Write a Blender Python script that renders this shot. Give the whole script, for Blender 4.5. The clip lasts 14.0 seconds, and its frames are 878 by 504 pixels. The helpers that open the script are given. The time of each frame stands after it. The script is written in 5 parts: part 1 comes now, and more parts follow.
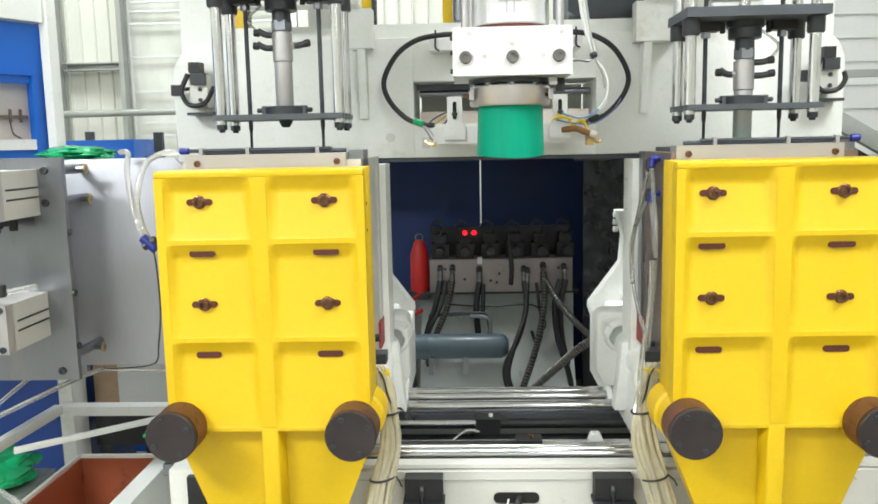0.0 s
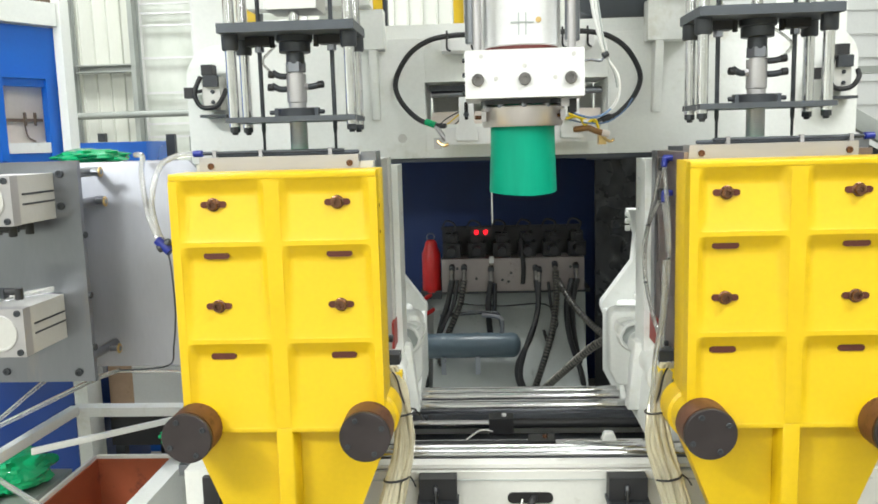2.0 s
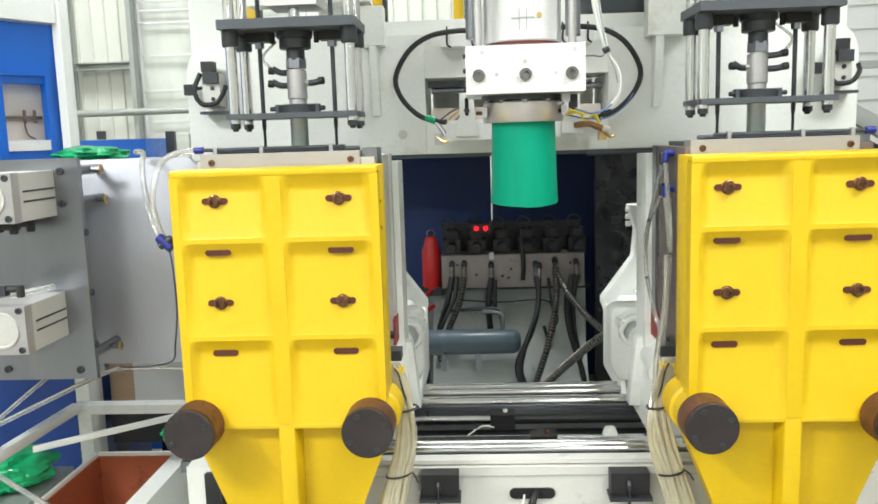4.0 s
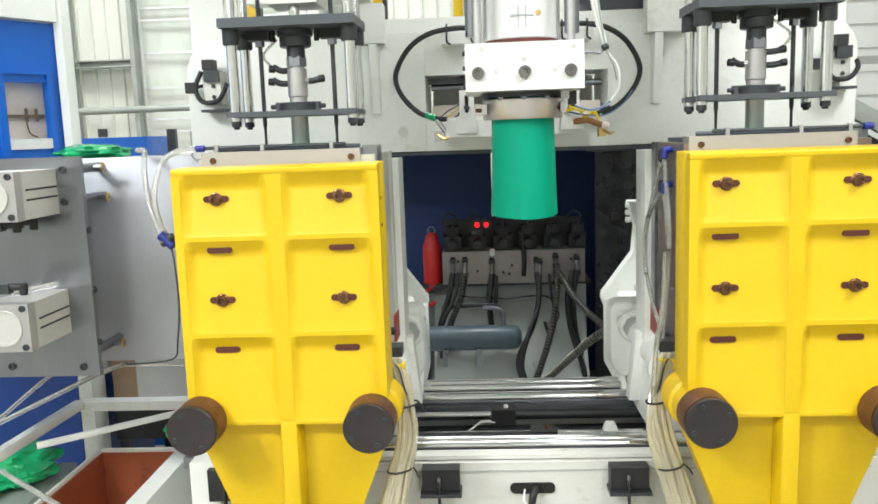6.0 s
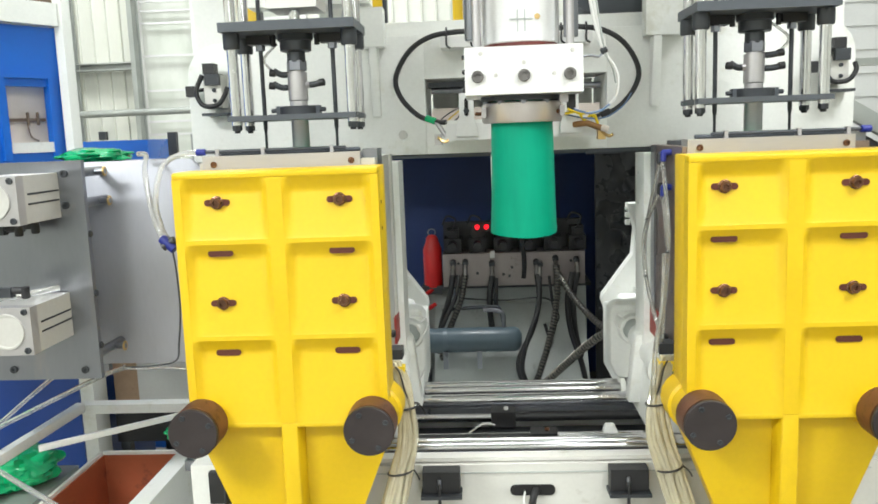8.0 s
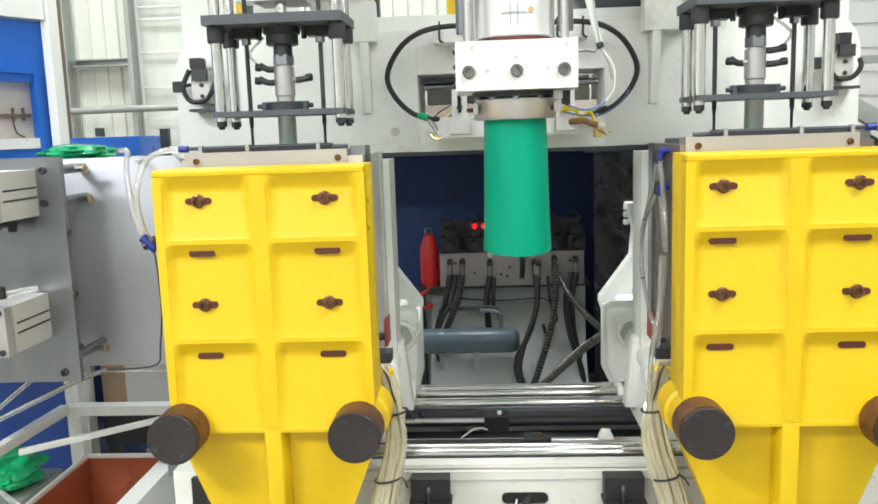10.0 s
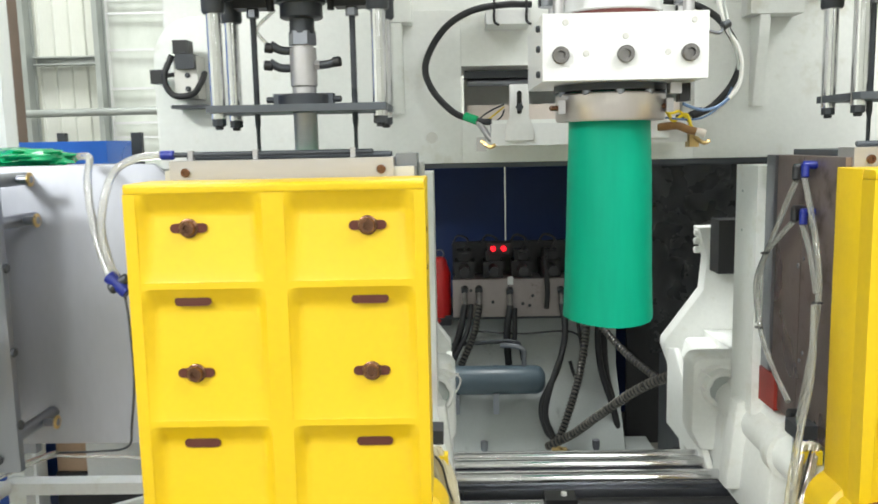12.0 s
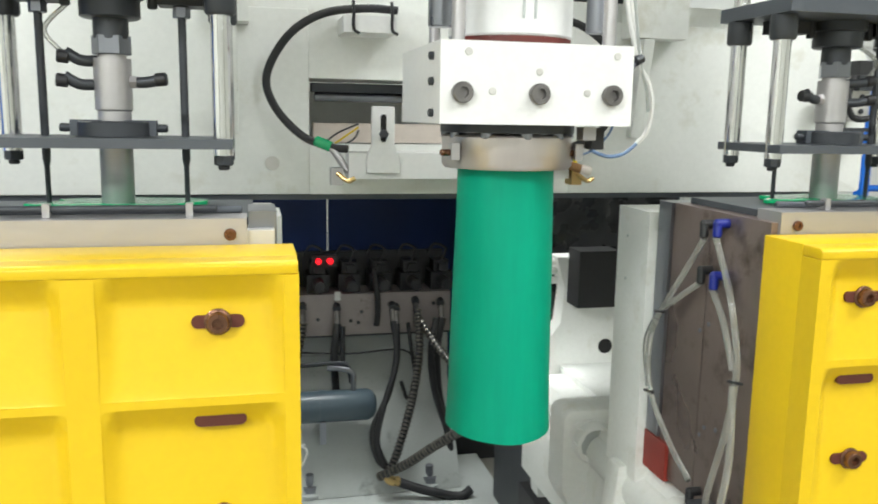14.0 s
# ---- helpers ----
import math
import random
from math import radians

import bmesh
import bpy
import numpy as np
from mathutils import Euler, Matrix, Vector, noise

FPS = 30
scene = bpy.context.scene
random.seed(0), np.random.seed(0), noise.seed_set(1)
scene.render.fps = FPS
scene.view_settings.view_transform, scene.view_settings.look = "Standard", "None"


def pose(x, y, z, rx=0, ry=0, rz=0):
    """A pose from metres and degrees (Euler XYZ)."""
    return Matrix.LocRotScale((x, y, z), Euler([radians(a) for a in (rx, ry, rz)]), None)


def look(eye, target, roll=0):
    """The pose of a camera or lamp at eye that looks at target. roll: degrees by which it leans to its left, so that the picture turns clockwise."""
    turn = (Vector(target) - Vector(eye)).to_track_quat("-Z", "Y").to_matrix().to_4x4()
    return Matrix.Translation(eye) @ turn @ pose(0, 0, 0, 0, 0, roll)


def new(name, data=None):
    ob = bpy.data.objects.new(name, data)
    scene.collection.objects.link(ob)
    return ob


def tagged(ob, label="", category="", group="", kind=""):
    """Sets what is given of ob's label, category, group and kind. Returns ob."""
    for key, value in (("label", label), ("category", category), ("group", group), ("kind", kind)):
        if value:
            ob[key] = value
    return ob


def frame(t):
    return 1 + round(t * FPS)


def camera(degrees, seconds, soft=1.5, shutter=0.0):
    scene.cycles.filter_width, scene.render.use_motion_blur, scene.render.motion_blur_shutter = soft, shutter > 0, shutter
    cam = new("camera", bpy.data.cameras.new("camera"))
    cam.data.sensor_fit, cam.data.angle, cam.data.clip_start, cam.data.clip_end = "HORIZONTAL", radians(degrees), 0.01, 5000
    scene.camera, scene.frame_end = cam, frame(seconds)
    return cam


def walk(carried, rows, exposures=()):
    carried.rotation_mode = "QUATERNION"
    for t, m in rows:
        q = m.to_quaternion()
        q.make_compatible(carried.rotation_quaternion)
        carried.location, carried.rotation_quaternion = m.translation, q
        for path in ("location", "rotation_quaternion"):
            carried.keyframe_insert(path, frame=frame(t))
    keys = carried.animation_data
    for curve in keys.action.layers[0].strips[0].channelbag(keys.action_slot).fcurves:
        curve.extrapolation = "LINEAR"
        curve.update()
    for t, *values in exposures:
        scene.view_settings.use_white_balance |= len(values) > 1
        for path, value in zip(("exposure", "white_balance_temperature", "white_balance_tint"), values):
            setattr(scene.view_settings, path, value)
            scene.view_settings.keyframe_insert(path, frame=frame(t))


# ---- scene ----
cam = camera(56.8, 14.0, soft=1.7, shutter=0.5)
PATH = [
    (0, (0.204, 0.146, 1.6), (0.123, 2.126, 1.327), -1.2),
    (0.5, (0.206, 0.142, 1.603), (0.121, 2.121, 1.329), -1.3),
    (1, (0.203, 0.139, 1.602), (0.112, 2.118, 1.331), -1.4),
    (1.5, (0.203, 0.142, 1.604), (0.102, 2.12, 1.332), -1.6),
    (2, (0.198, 0.142, 1.607), (0.091, 2.12, 1.331), -1.6),
    (2.5, (0.2, 0.139, 1.607), (0.09, 2.117, 1.33), -1.7),
    (3, (0.196, 0.143, 1.603), (0.089, 2.12, 1.325), -1.7),
    (5.5, (0.189, 0.134, 1.608), (0.086, 2.11, 1.316), -1.9),
    (6, (0.195, 0.129, 1.608), (0.087, 2.105, 1.315), -2.0),
    (6.5, (0.197, 0.124, 1.611), (0.086, 2.099, 1.316), -2.1),
    (7, (0.197, 0.121, 1.61), (0.086, 2.096, 1.316), -2.2),
    (7.5, (0.194, 0.12, 1.612), (0.085, 2.096, 1.319), -2.1),
    (8, (0.197, 0.12, 1.613), (0.088, 2.096, 1.324), -2.1),
    (10.3, (0.233, 0.231, 1.607), (0.111, 2.206, 1.313), -1.8),
    (10.5, (0.217, 0.282, 1.591), (0.094, 2.256, 1.301), -1.3),
    (11, (0.131, 0.453, 1.589), (0.016, 2.429, 1.298), -1.0),
    (11.5, (0.048, 0.638, 1.591), (-0.044, 2.616, 1.311), -1.0),
    (12, (-0.014, 0.767, 1.597), (-0.059, 2.749, 1.331), -1.2),
    (12.5, (-0.011, 0.897, 1.626), (0.007, 2.879, 1.357), -1.4),
    (13, (-0.02, 1.024, 1.651), (0.113, 2.998, 1.364), -1.4),
    (13.5, (-0.073, 1.112, 1.684), (0.218, 3.066, 1.374), -0.5),
    (14, (-0.131, 1.149, 1.724), (0.32, 3.069, 1.395), 1.0),
]
walk(cam, [(t, look(eye, target, roll)) for t, eye, target, roll in PATH],
     exposures=((0, -0.24), (8, -0.22), (11, -0.23), (12.5, -0.27), (14, -0.34)))


# ---- light ----
world = bpy.data.worlds.new("sky")
scene.world = world
world.use_nodes = True
sky = world.node_tree.nodes.new("ShaderNodeTexSky")
sky.sky_type, sky.sun_disc, sky.sun_elevation, sky.sun_rotation = "NISHITA", False, radians(45), radians(230)
world.node_tree.links.new(sky.outputs[0], world.node_tree.nodes["Background"].inputs[0])
world.node_tree.nodes["Background"].inputs[1].default_value = 0.1


def area_lamp(name, m, sx, sy, watts, colour=(0.96, 1.0, 0.99)):
    data = bpy.data.lights.new(name, "AREA")
    data.shape, data.size, data.size_y, data.energy, data.color = "RECTANGLE", sx, sy, watts, colour
    ob = new(name, data)
    ob.matrix_world = m
    return ob


# hall lamps out of view: the first, a compact flood, throws the crisp shadows; the rest are added fill, like the high
# windows behind the walker
HALL_LAMPS = ((-3.0, -1.0, 4.1, 330, 1.3), (2.4, 0.8, 4.2, 130, 1.6), (-1.9, -2.6, 5.3, 60, 1.6), (1.9, -2.6, 5.3, 100, 1.6), (-2.6, 5.0, 5.3, 170, 1.6), (0.3, 4.2, 5.3, 160, 1.6))
for lx, ly, lz, watts, size in HALL_LAMPS:
    area_lamp("unseen_lamp_light", pose(lx, ly, lz), size, size * 0.62, watts)
# frontal fill, given the tint of daylight
area_lamp("window_fill_light", look((-2.3, -5.75, 4.3), (0.2, 2.4, 1.2)), 1.8, 1.3, 95, (0.96, 0.99, 1.0))
area_lamp("window_fill_light", look((2.6, -5.75, 4.1), (0.4, 2.4, 1.2)), 1.8, 1.3, 105, (0.96, 0.99, 1.0))

# ---- materials ----


def material(name, colour, rough=0.5, metal=0.0, vary=0.12, scale=6.0, grain=0.05, bump=0.15, grain_scale=90.0,
             stretch=(1, 1, 1), dirt=None, dirt_at=0.62, transmission=0.0, emission=0.0, coat=0.0, per_object=0.0, spec=0.5):
    m = bpy.data.materials.new(name)
    m.use_nodes = True
    nt = m.node_tree
    n, l = nt.nodes, nt.links
    p = n["Principled BSDF"]
    tc, mp = n.new("ShaderNodeTexCoord"), n.new("ShaderNodeMapping")
    geo = n.new("ShaderNodeNewGeometry")
    l.new(geo.outputs["Position"], mp.inputs[0]) if per_object < 0 else l.new(tc.outputs["Object"], mp.inputs[0])
    mp.inputs["Scale"].default_value = stretch
    big, fine = n.new("ShaderNodeTexNoise"), n.new("ShaderNodeTexNoise")
    big.inputs["Scale"].default_value, big.inputs["Detail"].default_value = scale, 5
    fine.inputs["Scale"].default_value, fine.inputs["Detail"].default_value = grain_scale, 3
    for t in (big, fine):
        l.new(mp.outputs[0], t.inputs["Vector"])
    ramp = n.new("ShaderNodeMapRange")
    ramp.inputs["From Min"].default_value, ramp.inputs["From Max"].default_value = 0.25, 0.75
    ramp.inputs["To Min"].default_value, ramp.inputs["To Max"].default_value = 1 - vary, 1 + vary * 0.6
    l.new(big.outputs["Fac"], ramp.inputs["Value"])
    ramp2 = n.new("ShaderNodeMapRange")
    ramp2.inputs["To Min"].default_value, ramp2.inputs["To Max"].default_value = 1 - grain, 1 + grain
    l.new(fine.outputs["Fac"], ramp2.inputs["Value"])
    mul = n.new("ShaderNodeMath")
    mul.operation = "MULTIPLY"
    l.new(ramp.outputs[0], mul.inputs[0]), l.new(ramp2.outputs[0], mul.inputs[1])
    tint = n.new("ShaderNodeVectorMath")
    tint.operation = "SCALE"
    tint.inputs[0].default_value = colour
    l.new(mul.outputs[0], tint.inputs["Scale"])
    out = tint.outputs[0]
    if dirt:
        mask, dn, mix = n.new("ShaderNodeMapRange"), n.new("ShaderNodeTexNoise"), n.new("ShaderNodeMix")
        dn.inputs["Scale"].default_value, dn.inputs["Detail"].default_value = scale * 2.3, 8
        dn.inputs["Roughness"].default_value = 0.65
        l.new(mp.outputs[0], dn.inputs["Vector"])
        mask.inputs["From Min"].default_value, mask.inputs["From Max"].default_value = dirt_at, dirt_at + 0.12
        l.new(dn.outputs["Fac"], mask.inputs["Value"])
        mix.data_type = "RGBA"
        l.new(mask.outputs[0], mix.inputs["Factor"]), l.new(out, mix.inputs["A"])
        mix.inputs["B"].default_value = (*dirt, 1)
        out = mix.outputs["Result"]
    l.new(out, p.inputs["Base Color"])
    rr = n.new("ShaderNodeMapRange")
    rr.inputs["To Min"].default_value, rr.inputs["To Max"].default_value = max(rough - 0.1, 0.03), min(rough + 0.1, 1)
    l.new(big.outputs["Fac"], rr.inputs["Value"]), l.new(rr.outputs[0], p.inputs["Roughness"])
    p.inputs["Metallic"].default_value = metal
    p.inputs["Transmission Weight"].default_value = transmission
    p.inputs["Coat Weight"].default_value = coat
    p.inputs["Specular IOR Level"].default_value = spec
    if emission:
        p.inputs["Emission Color"].default_value, p.inputs["Emission Strength"].default_value = (*colour, 1), emission
    if bump:
        b = n.new("ShaderNodeBump")
        b.inputs["Strength"].default_value, b.inputs["Distance"].default_value = bump, 0.002
        l.new(fine.outputs["Fac"], b.inputs["Height"]), l.new(b.outputs[0], p.inputs["Normal"])
    return m


YELLOW = material("yellow_enamel", (0.76, 0.50, 0.006), 0.42, vary=0.05, scale=4, bump=0.10, grain_scale=70, dirt=(0.72, 0.44, 0.01), dirt_at=0.66)
CREAM = material("cream_machine_paint", (0.85, 0.86, 0.825), 0.45, vary=0.06, scale=3, bump=0.12, dirt=(0.72, 0.715, 0.64), dirt_at=0.58)
WHITE = material("white_painted_steel", (0.77, 0.77, 0.76), 0.35, vary=0.05, scale=5, dirt=(0.6, 0.57, 0.52), dirt_at=0.68)
STEEL = material("brushed_steel_plate", (0.26, 0.27, 0.30), 0.30, 0.9, vary=0.18, scale=4, stretch=(1, 1, 0.25), dirt=(0.30, 0.29, 0.29), dirt_at=0.6)
# greyer and darker than CREAM, for the front of the machine base
GREYCREAM = material("grey_cream_base_paint", (0.66, 0.655, 0.615), 0.5, vary=0.10, scale=3, bump=0.12, dirt=(0.46, 0.44, 0.38), dirt_at=0.6)
SATIN = material("satin_grey_sheet", (0.39, 0.40, 0.445), 0.46, 0.4, vary=0.08, scale=4, stretch=(1, 1, 0.3), dirt=(0.33, 0.335, 0.375), dirt_at=0.6)
MOULD = material("worn_mould_steel", (0.29, 0.225, 0.205), 0.30, 0.7, vary=0.35, scale=3, dirt=(0.14, 0.10, 0.085), dirt_at=0.55)
ALU = material("milled_aluminium", (0.50, 0.485, 0.49), 0.38, 0.7, vary=0.08, scale=8, stretch=(0.2, 1, 1))
CAST = material("anodised_cylinder_body", (0.62, 0.61, 0.58), 0.42, 0.45, vary=0.06, scale=8)
CHROME = material("chromed_rod", (0.74, 0.74, 0.755), 0.14, 1.0, vary=0.05, scale=10, bump=0.0)
RING = material("turned_die_steel", (0.63, 0.585, 0.57), 0.34, 0.7, vary=0.12, scale=7, stretch=(1, 1, 0.3), dirt=(0.52, 0.47, 0.455), dirt_at=0.7)
DARK = material("blackened_steel", (0.055, 0.06, 0.068), 0.45, 0.4, vary=0.25, scale=9)
SLATE = material("slate_grey_plate", (0.085, 0.095, 0.11), 0.5, 0.3, vary=0.2, scale=7)
CAPS = material("tie_bar_cap_black_oxide", (0.055, 0.045, 0.045), 0.5, 0.5, vary=0.2, scale=14)
RUST = material("rusty_brown_steel", (0.17, 0.075, 0.04), 0.55, 0.45, vary=0.3, scale=18, dirt=(0.08, 0.035, 0.02), dirt_at=0.55)
BOLT = material("browned_bolt_steel", (0.20, 0.10, 0.06), 0.26, 0.75, vary=0.3, scale=40)
# paler than the black core, to give the ribs glints between dark grooves
RIBBED = material("ribbed_hose_sheath", (0.16, 0.15, 0.13), 0.3, 0.8, vary=0.2, scale=30)
BLACK = material("black_rubber", (0.018, 0.018, 0.02), 0.5, vary=0.2, scale=20)
FILM = material("black_plastic_film", (0.03, 0.032, 0.036), 0.28, vary=0.2, scale=12, spec=0.7)
# solid inserts in these two stand for holes and slots, dark inside
VOID = material("black_hole_insert", (0.012, 0.011, 0.011), 0.8, vary=0.2)
BROWNVOID = material("brown_slot_insert", (0.10, 0.024, 0.012), 0.7, vary=0.2)
GREEN = material("green_polyethylene", (0.0, 0.32, 0.195), 0.45, vary=0.10, scale=5, bump=0.08, grain_scale=40, stretch=(3, 3, 0.25), spec=0.18)
SCRAP = material("green_plastic_scrap", (0.006, 0.42, 0.16), 0.20, vary=0.3, scale=8)
BLUE = material("blue_cabinet_paint", (0.006, 0.13, 0.58), 0.3, vary=0.12, scale=3, dirt=(0.012, 0.10, 0.40), dirt_at=0.66)
TAN = material("tan_carton_board", (0.48, 0.33, 0.22), 0.75, vary=0.2, scale=9, dirt=(0.25, 0.16, 0.10), dirt_at=0.6)
DEEPBLUE = material("deep_blue_cabinet_paint", (0.003, 0.042, 0.23), 0.35, vary=0.15, scale=3)
BEIGE = material("beige_inner_lining", (0.78, 0.69, 0.62), 0.5, vary=0.12, scale=5)
SEAL = material("scorched_red_seal", (0.13, 0.022, 0.016), 0.55, vary=0.3, scale=14)
PALEBLUE = material("faded_blue_tape", (0.14, 0.22, 0.38), 0.5, vary=0.2, scale=20)
NAVY = material("navy_panel_paint", (0.004, 0.024, 0.115), 0.5, vary=0.25, scale=3)
BLUEPLASTIC = material("blue_plastic_fitting", (0.01, 0.022, 0.24), 0.35, vary=0.1, scale=20)
RED = material("red_paint", (0.55, 0.012, 0.012), 0.35, vary=0.15, scale=8)
REDBLOCK = material("red_oxide_paint", (0.30, 0.035, 0.025), 0.5, vary=0.3, scale=8)
LED = material("red_indicator", (1.0, 0.01, 0.02), 0.4, emission=2.2, bump=0)
GUNMETAL = material("grey_socket_steel", (0.20, 0.19, 0.185), 0.35, 0.8, vary=0.3, scale=40)
TANK = material("blue_grey_tank_paint", (0.08, 0.115, 0.14), 0.35, vary=0.15, scale=6)
GREYBLOCK = material("grey_steel_manifold", (0.36, 0.315, 0.305), 0.45, 0.4, vary=0.15, scale=7, dirt=(0.2, 0.17, 0.16), dirt_at=0.62)
GREYPAINT = material("grey_green_paint", (0.48, 0.51, 0.495), 0.5, vary=0.15, scale=3, dirt=(0.25, 0.26, 0.25), dirt_at=0.6)
BRASS = material("brass_fitting", (0.65, 0.46, 0.2), 0.3, 0.9, vary=0.15, scale=30)
COPPER = material("wrapped_brown_cable", (0.30, 0.15, 0.05), 0.6, vary=0.3, scale=30)
CLEAR = material("clear_plastic_tube", (0.86, 0.86, 0.82), 0.10, vary=0.1, scale=12, bump=0, transmission=0.82)
AMBER = material("yellowed_clear_tube", (0.93, 0.86, 0.64), 0.12, vary=0.2, scale=16, bump=0, transmission=0.55, coat=0.4)
WIRE = material("white_cable_sheath", (0.80, 0.80, 0.78), 0.45, vary=0.06)
TAPE = material("yellow_tape", (0.85, 0.62, 0.02), 0.4, vary=0.1, scale=30)
OXIDE = material("red_brown_primer", (0.42, 0.115, 0.05), 0.6, vary=0.25, scale=5, dirt=(0.2, 0.06, 0.035), dirt_at=0.6)
SHEET = material("cream_corrugated_sheet", (0.70, 0.71, 0.64), 0.5, vary=0.10, scale=1.5, bump=0.1, stretch=(1, 1, 0.2))
PURLIN = material("galvanised_purlin", (0.38, 0.40, 0.38), 0.45, 0.4, vary=0.15, scale=5)
CONCRETE = material("grey_floor_paint", (0.26, 0.25, 0.22), 0.55, vary=0.25, scale=1.2, dirt=(0.13, 0.12, 0.1), dirt_at=0.6)
ROOF = material("white_roof_sheet", (0.72, 0.73, 0.72), 0.6, vary=0.08, scale=1.5)
GLOW = material("lit_window_sheet", (0.42, 0.45, 0.40), 0.6, emission=0.42, bump=0, vary=0.12, scale=1.5)


def mottle(m, dark, light, scale, stretch):
    """Uneven daylight through a frosted pane: yard and leaves blurred behind it."""
    n, l = m.node_tree.nodes, m.node_tree.links
    tc, mp, tex, mix = n.new("ShaderNodeTexCoord"), n.new("ShaderNodeMapping"), n.new("ShaderNodeTexNoise"), n.new("ShaderNodeMix")
    mp.inputs["Scale"].default_value = stretch
    tex.inputs["Scale"].default_value, tex.inputs["Detail"].default_value = scale, 4
    reach = n.new("ShaderNodeMapRange")
    reach.inputs["From Min"].default_value, reach.inputs["From Max"].default_value = 0.35, 0.65
    mix.data_type = "RGBA"
    mix.inputs["A"].default_value, mix.inputs["B"].default_value = (*dark, 1), (*light, 1)
    l.new(tc.outputs["Object"], mp.inputs[0]), l.new(mp.outputs[0], tex.inputs["Vector"]), l.new(tex.outputs["Fac"], reach.inputs["Value"])
    l.new(reach.outputs[0], mix.inputs["Factor"]), l.new(mix.outputs["Result"], n["Principled BSDF"].inputs["Emission Color"])


mottle(GLOW, (0.60, 0.63, 0.55), (1.0, 1.0, 0.95), 2.6, (1.6, 1, 0.8))
LAMPGLOW = material("lamp_diffuser", (1.0, 0.98, 0.94), 0.5, emission=4.0, bump=0)
BROWNPOST = material("weathered_brown_column", (0.20, 0.14, 0.10), 0.7, vary=0.25, scale=4)

# ---- mesh helpers ----


def bevelled(bm, faces, bev, seg=2):
    if bev > 0:
        edges = list({e for f in faces for e in f.edges if len(e.link_faces) == 2 and e.calc_face_angle(0) > 0.6})
        bmesh.ops.bevel(bm, geom=edges, offset=bev, segments=seg, affect="EDGES", profile=0.5, clamp_overlap=True)


def box(bm, x0, x1, y0, y1, z0, z1, bev=0.003):
    v = [bm.verts.new((x, y, z)) for x in (x0, x1) for y in (y0, y1) for z in (z0, z1)]
    faces = [bm.faces.new([v[i] for i in q]) for q in ((0, 1, 3, 2), (4, 6, 7, 5), (0, 4, 5, 1), (2, 3, 7, 6), (0, 2, 6, 4), (1, 5, 7, 3))]
    bevelled(bm, faces, bev)
    return bm


def prism(bm, poly, axis, a0, a1, bev=0.003):
    """A polygon in the plane across the axis (x: y,z; y: x,z; z: x,y), drawn out from a0 to a1."""
    def at(p, a):
        return {"x": (a, p[0], p[1]), "y": (p[0], a, p[1]), "z": (p[0], p[1], a)}[axis]
    lo, hi = [bm.verts.new(at(p, a0)) for p in poly], [bm.verts.new(at(p, a1)) for p in poly]
    n = len(poly)
    faces = [bm.faces.new(lo), bm.faces.new(hi)] + [bm.faces.new((lo[i], lo[(i + 1) % n], hi[(i + 1) % n], hi[i])) for i in range(n)]
    bmesh.ops.recalc_face_normals(bm, faces=faces)
    bevelled(bm, faces, bev)
    return bm


def lathe(bm, p0, p1, profile, seg=24):
    """Rings of (share of the way from p0 to p1, radius), closed at both ends unless a radius is 0."""
    a, b = Vector(p0), Vector(p1)
    q = (b - a).to_track_quat("Z", "Y").to_matrix()
    rings = []
    for s, r in profile:
        c = a.lerp(b, s)
        rings.append([bm.verts.new(c + q @ Vector((r * math.cos(2 * math.pi * i / seg), r * math.sin(2 * math.pi * i / seg), 0))) for i in range(seg)])
    faces = []
    for u, w in zip(rings, rings[1:]):
        for i in range(seg):
            f = bm.faces.new((u[i], u[(i + 1) % seg], w[(i + 1) % seg], w[i]))
            f.smooth = True
            faces.append(f)
    bm.faces.new(rings[0][::-1]), bm.faces.new(rings[-1])
    return bm


def cyl(bm, p0, p1, r, seg=20, bev=0.002):
    length = (Vector(p1) - Vector(p0)).length
    s = min(bev / max(length, 1e-6), 0.3)
    return lathe(bm, p0, p1, ((0, r - bev), (s, r), (1 - s, r), (1, r - bev)) if bev else ((0, r), (1, r)), seg)


def smooth_path(points, steps=6):
    pts = [Vector(p) for p in points]
    pts = [2 * pts[0] - pts[1]] + pts + [2 * pts[-1] - pts[-2]]
    out = []
    for a, b, c, d in zip(pts, pts[1:], pts[2:], pts[3:]):
        for k in range(steps):
            t = k / steps
            out.append(0.5 * (2 * b + (c - a) * t + (2 * a - 5 * b + 4 * c - d) * t * t + (3 * b - a - 3 * c + d) * t ** 3))
    return out + [pts[-2]]


def tube(bm, points, r, seg=10, steps=6):
    path = smooth_path(points, steps)
    rings, up = [], Vector((0.3, 0.9, 0.2)).normalized()
    for i, c in enumerate(path):
        d = (path[min(i + 1, len(path) - 1)] - path[max(i - 1, 0)]).normalized()
        side = d.cross(up)
        side = side.normalized() if side.length > 1e-3 else Vector((1, 0, 0))
        up = side.cross(d).normalized()
        rings.append([bm.verts.new(c + r * (math.cos(2 * math.pi * k / seg) * side + math.sin(2 * math.pi * k / seg) * up)) for k in range(seg)])
    for u, w in zip(rings, rings[1:]):
        for k in range(seg):
            bm.faces.new((u[k], u[(k + 1) % seg], w[(k + 1) % seg], w[k])).smooth = True
    bm.faces.new(rings[0][::-1]), bm.faces.new(rings[-1])
    return bm


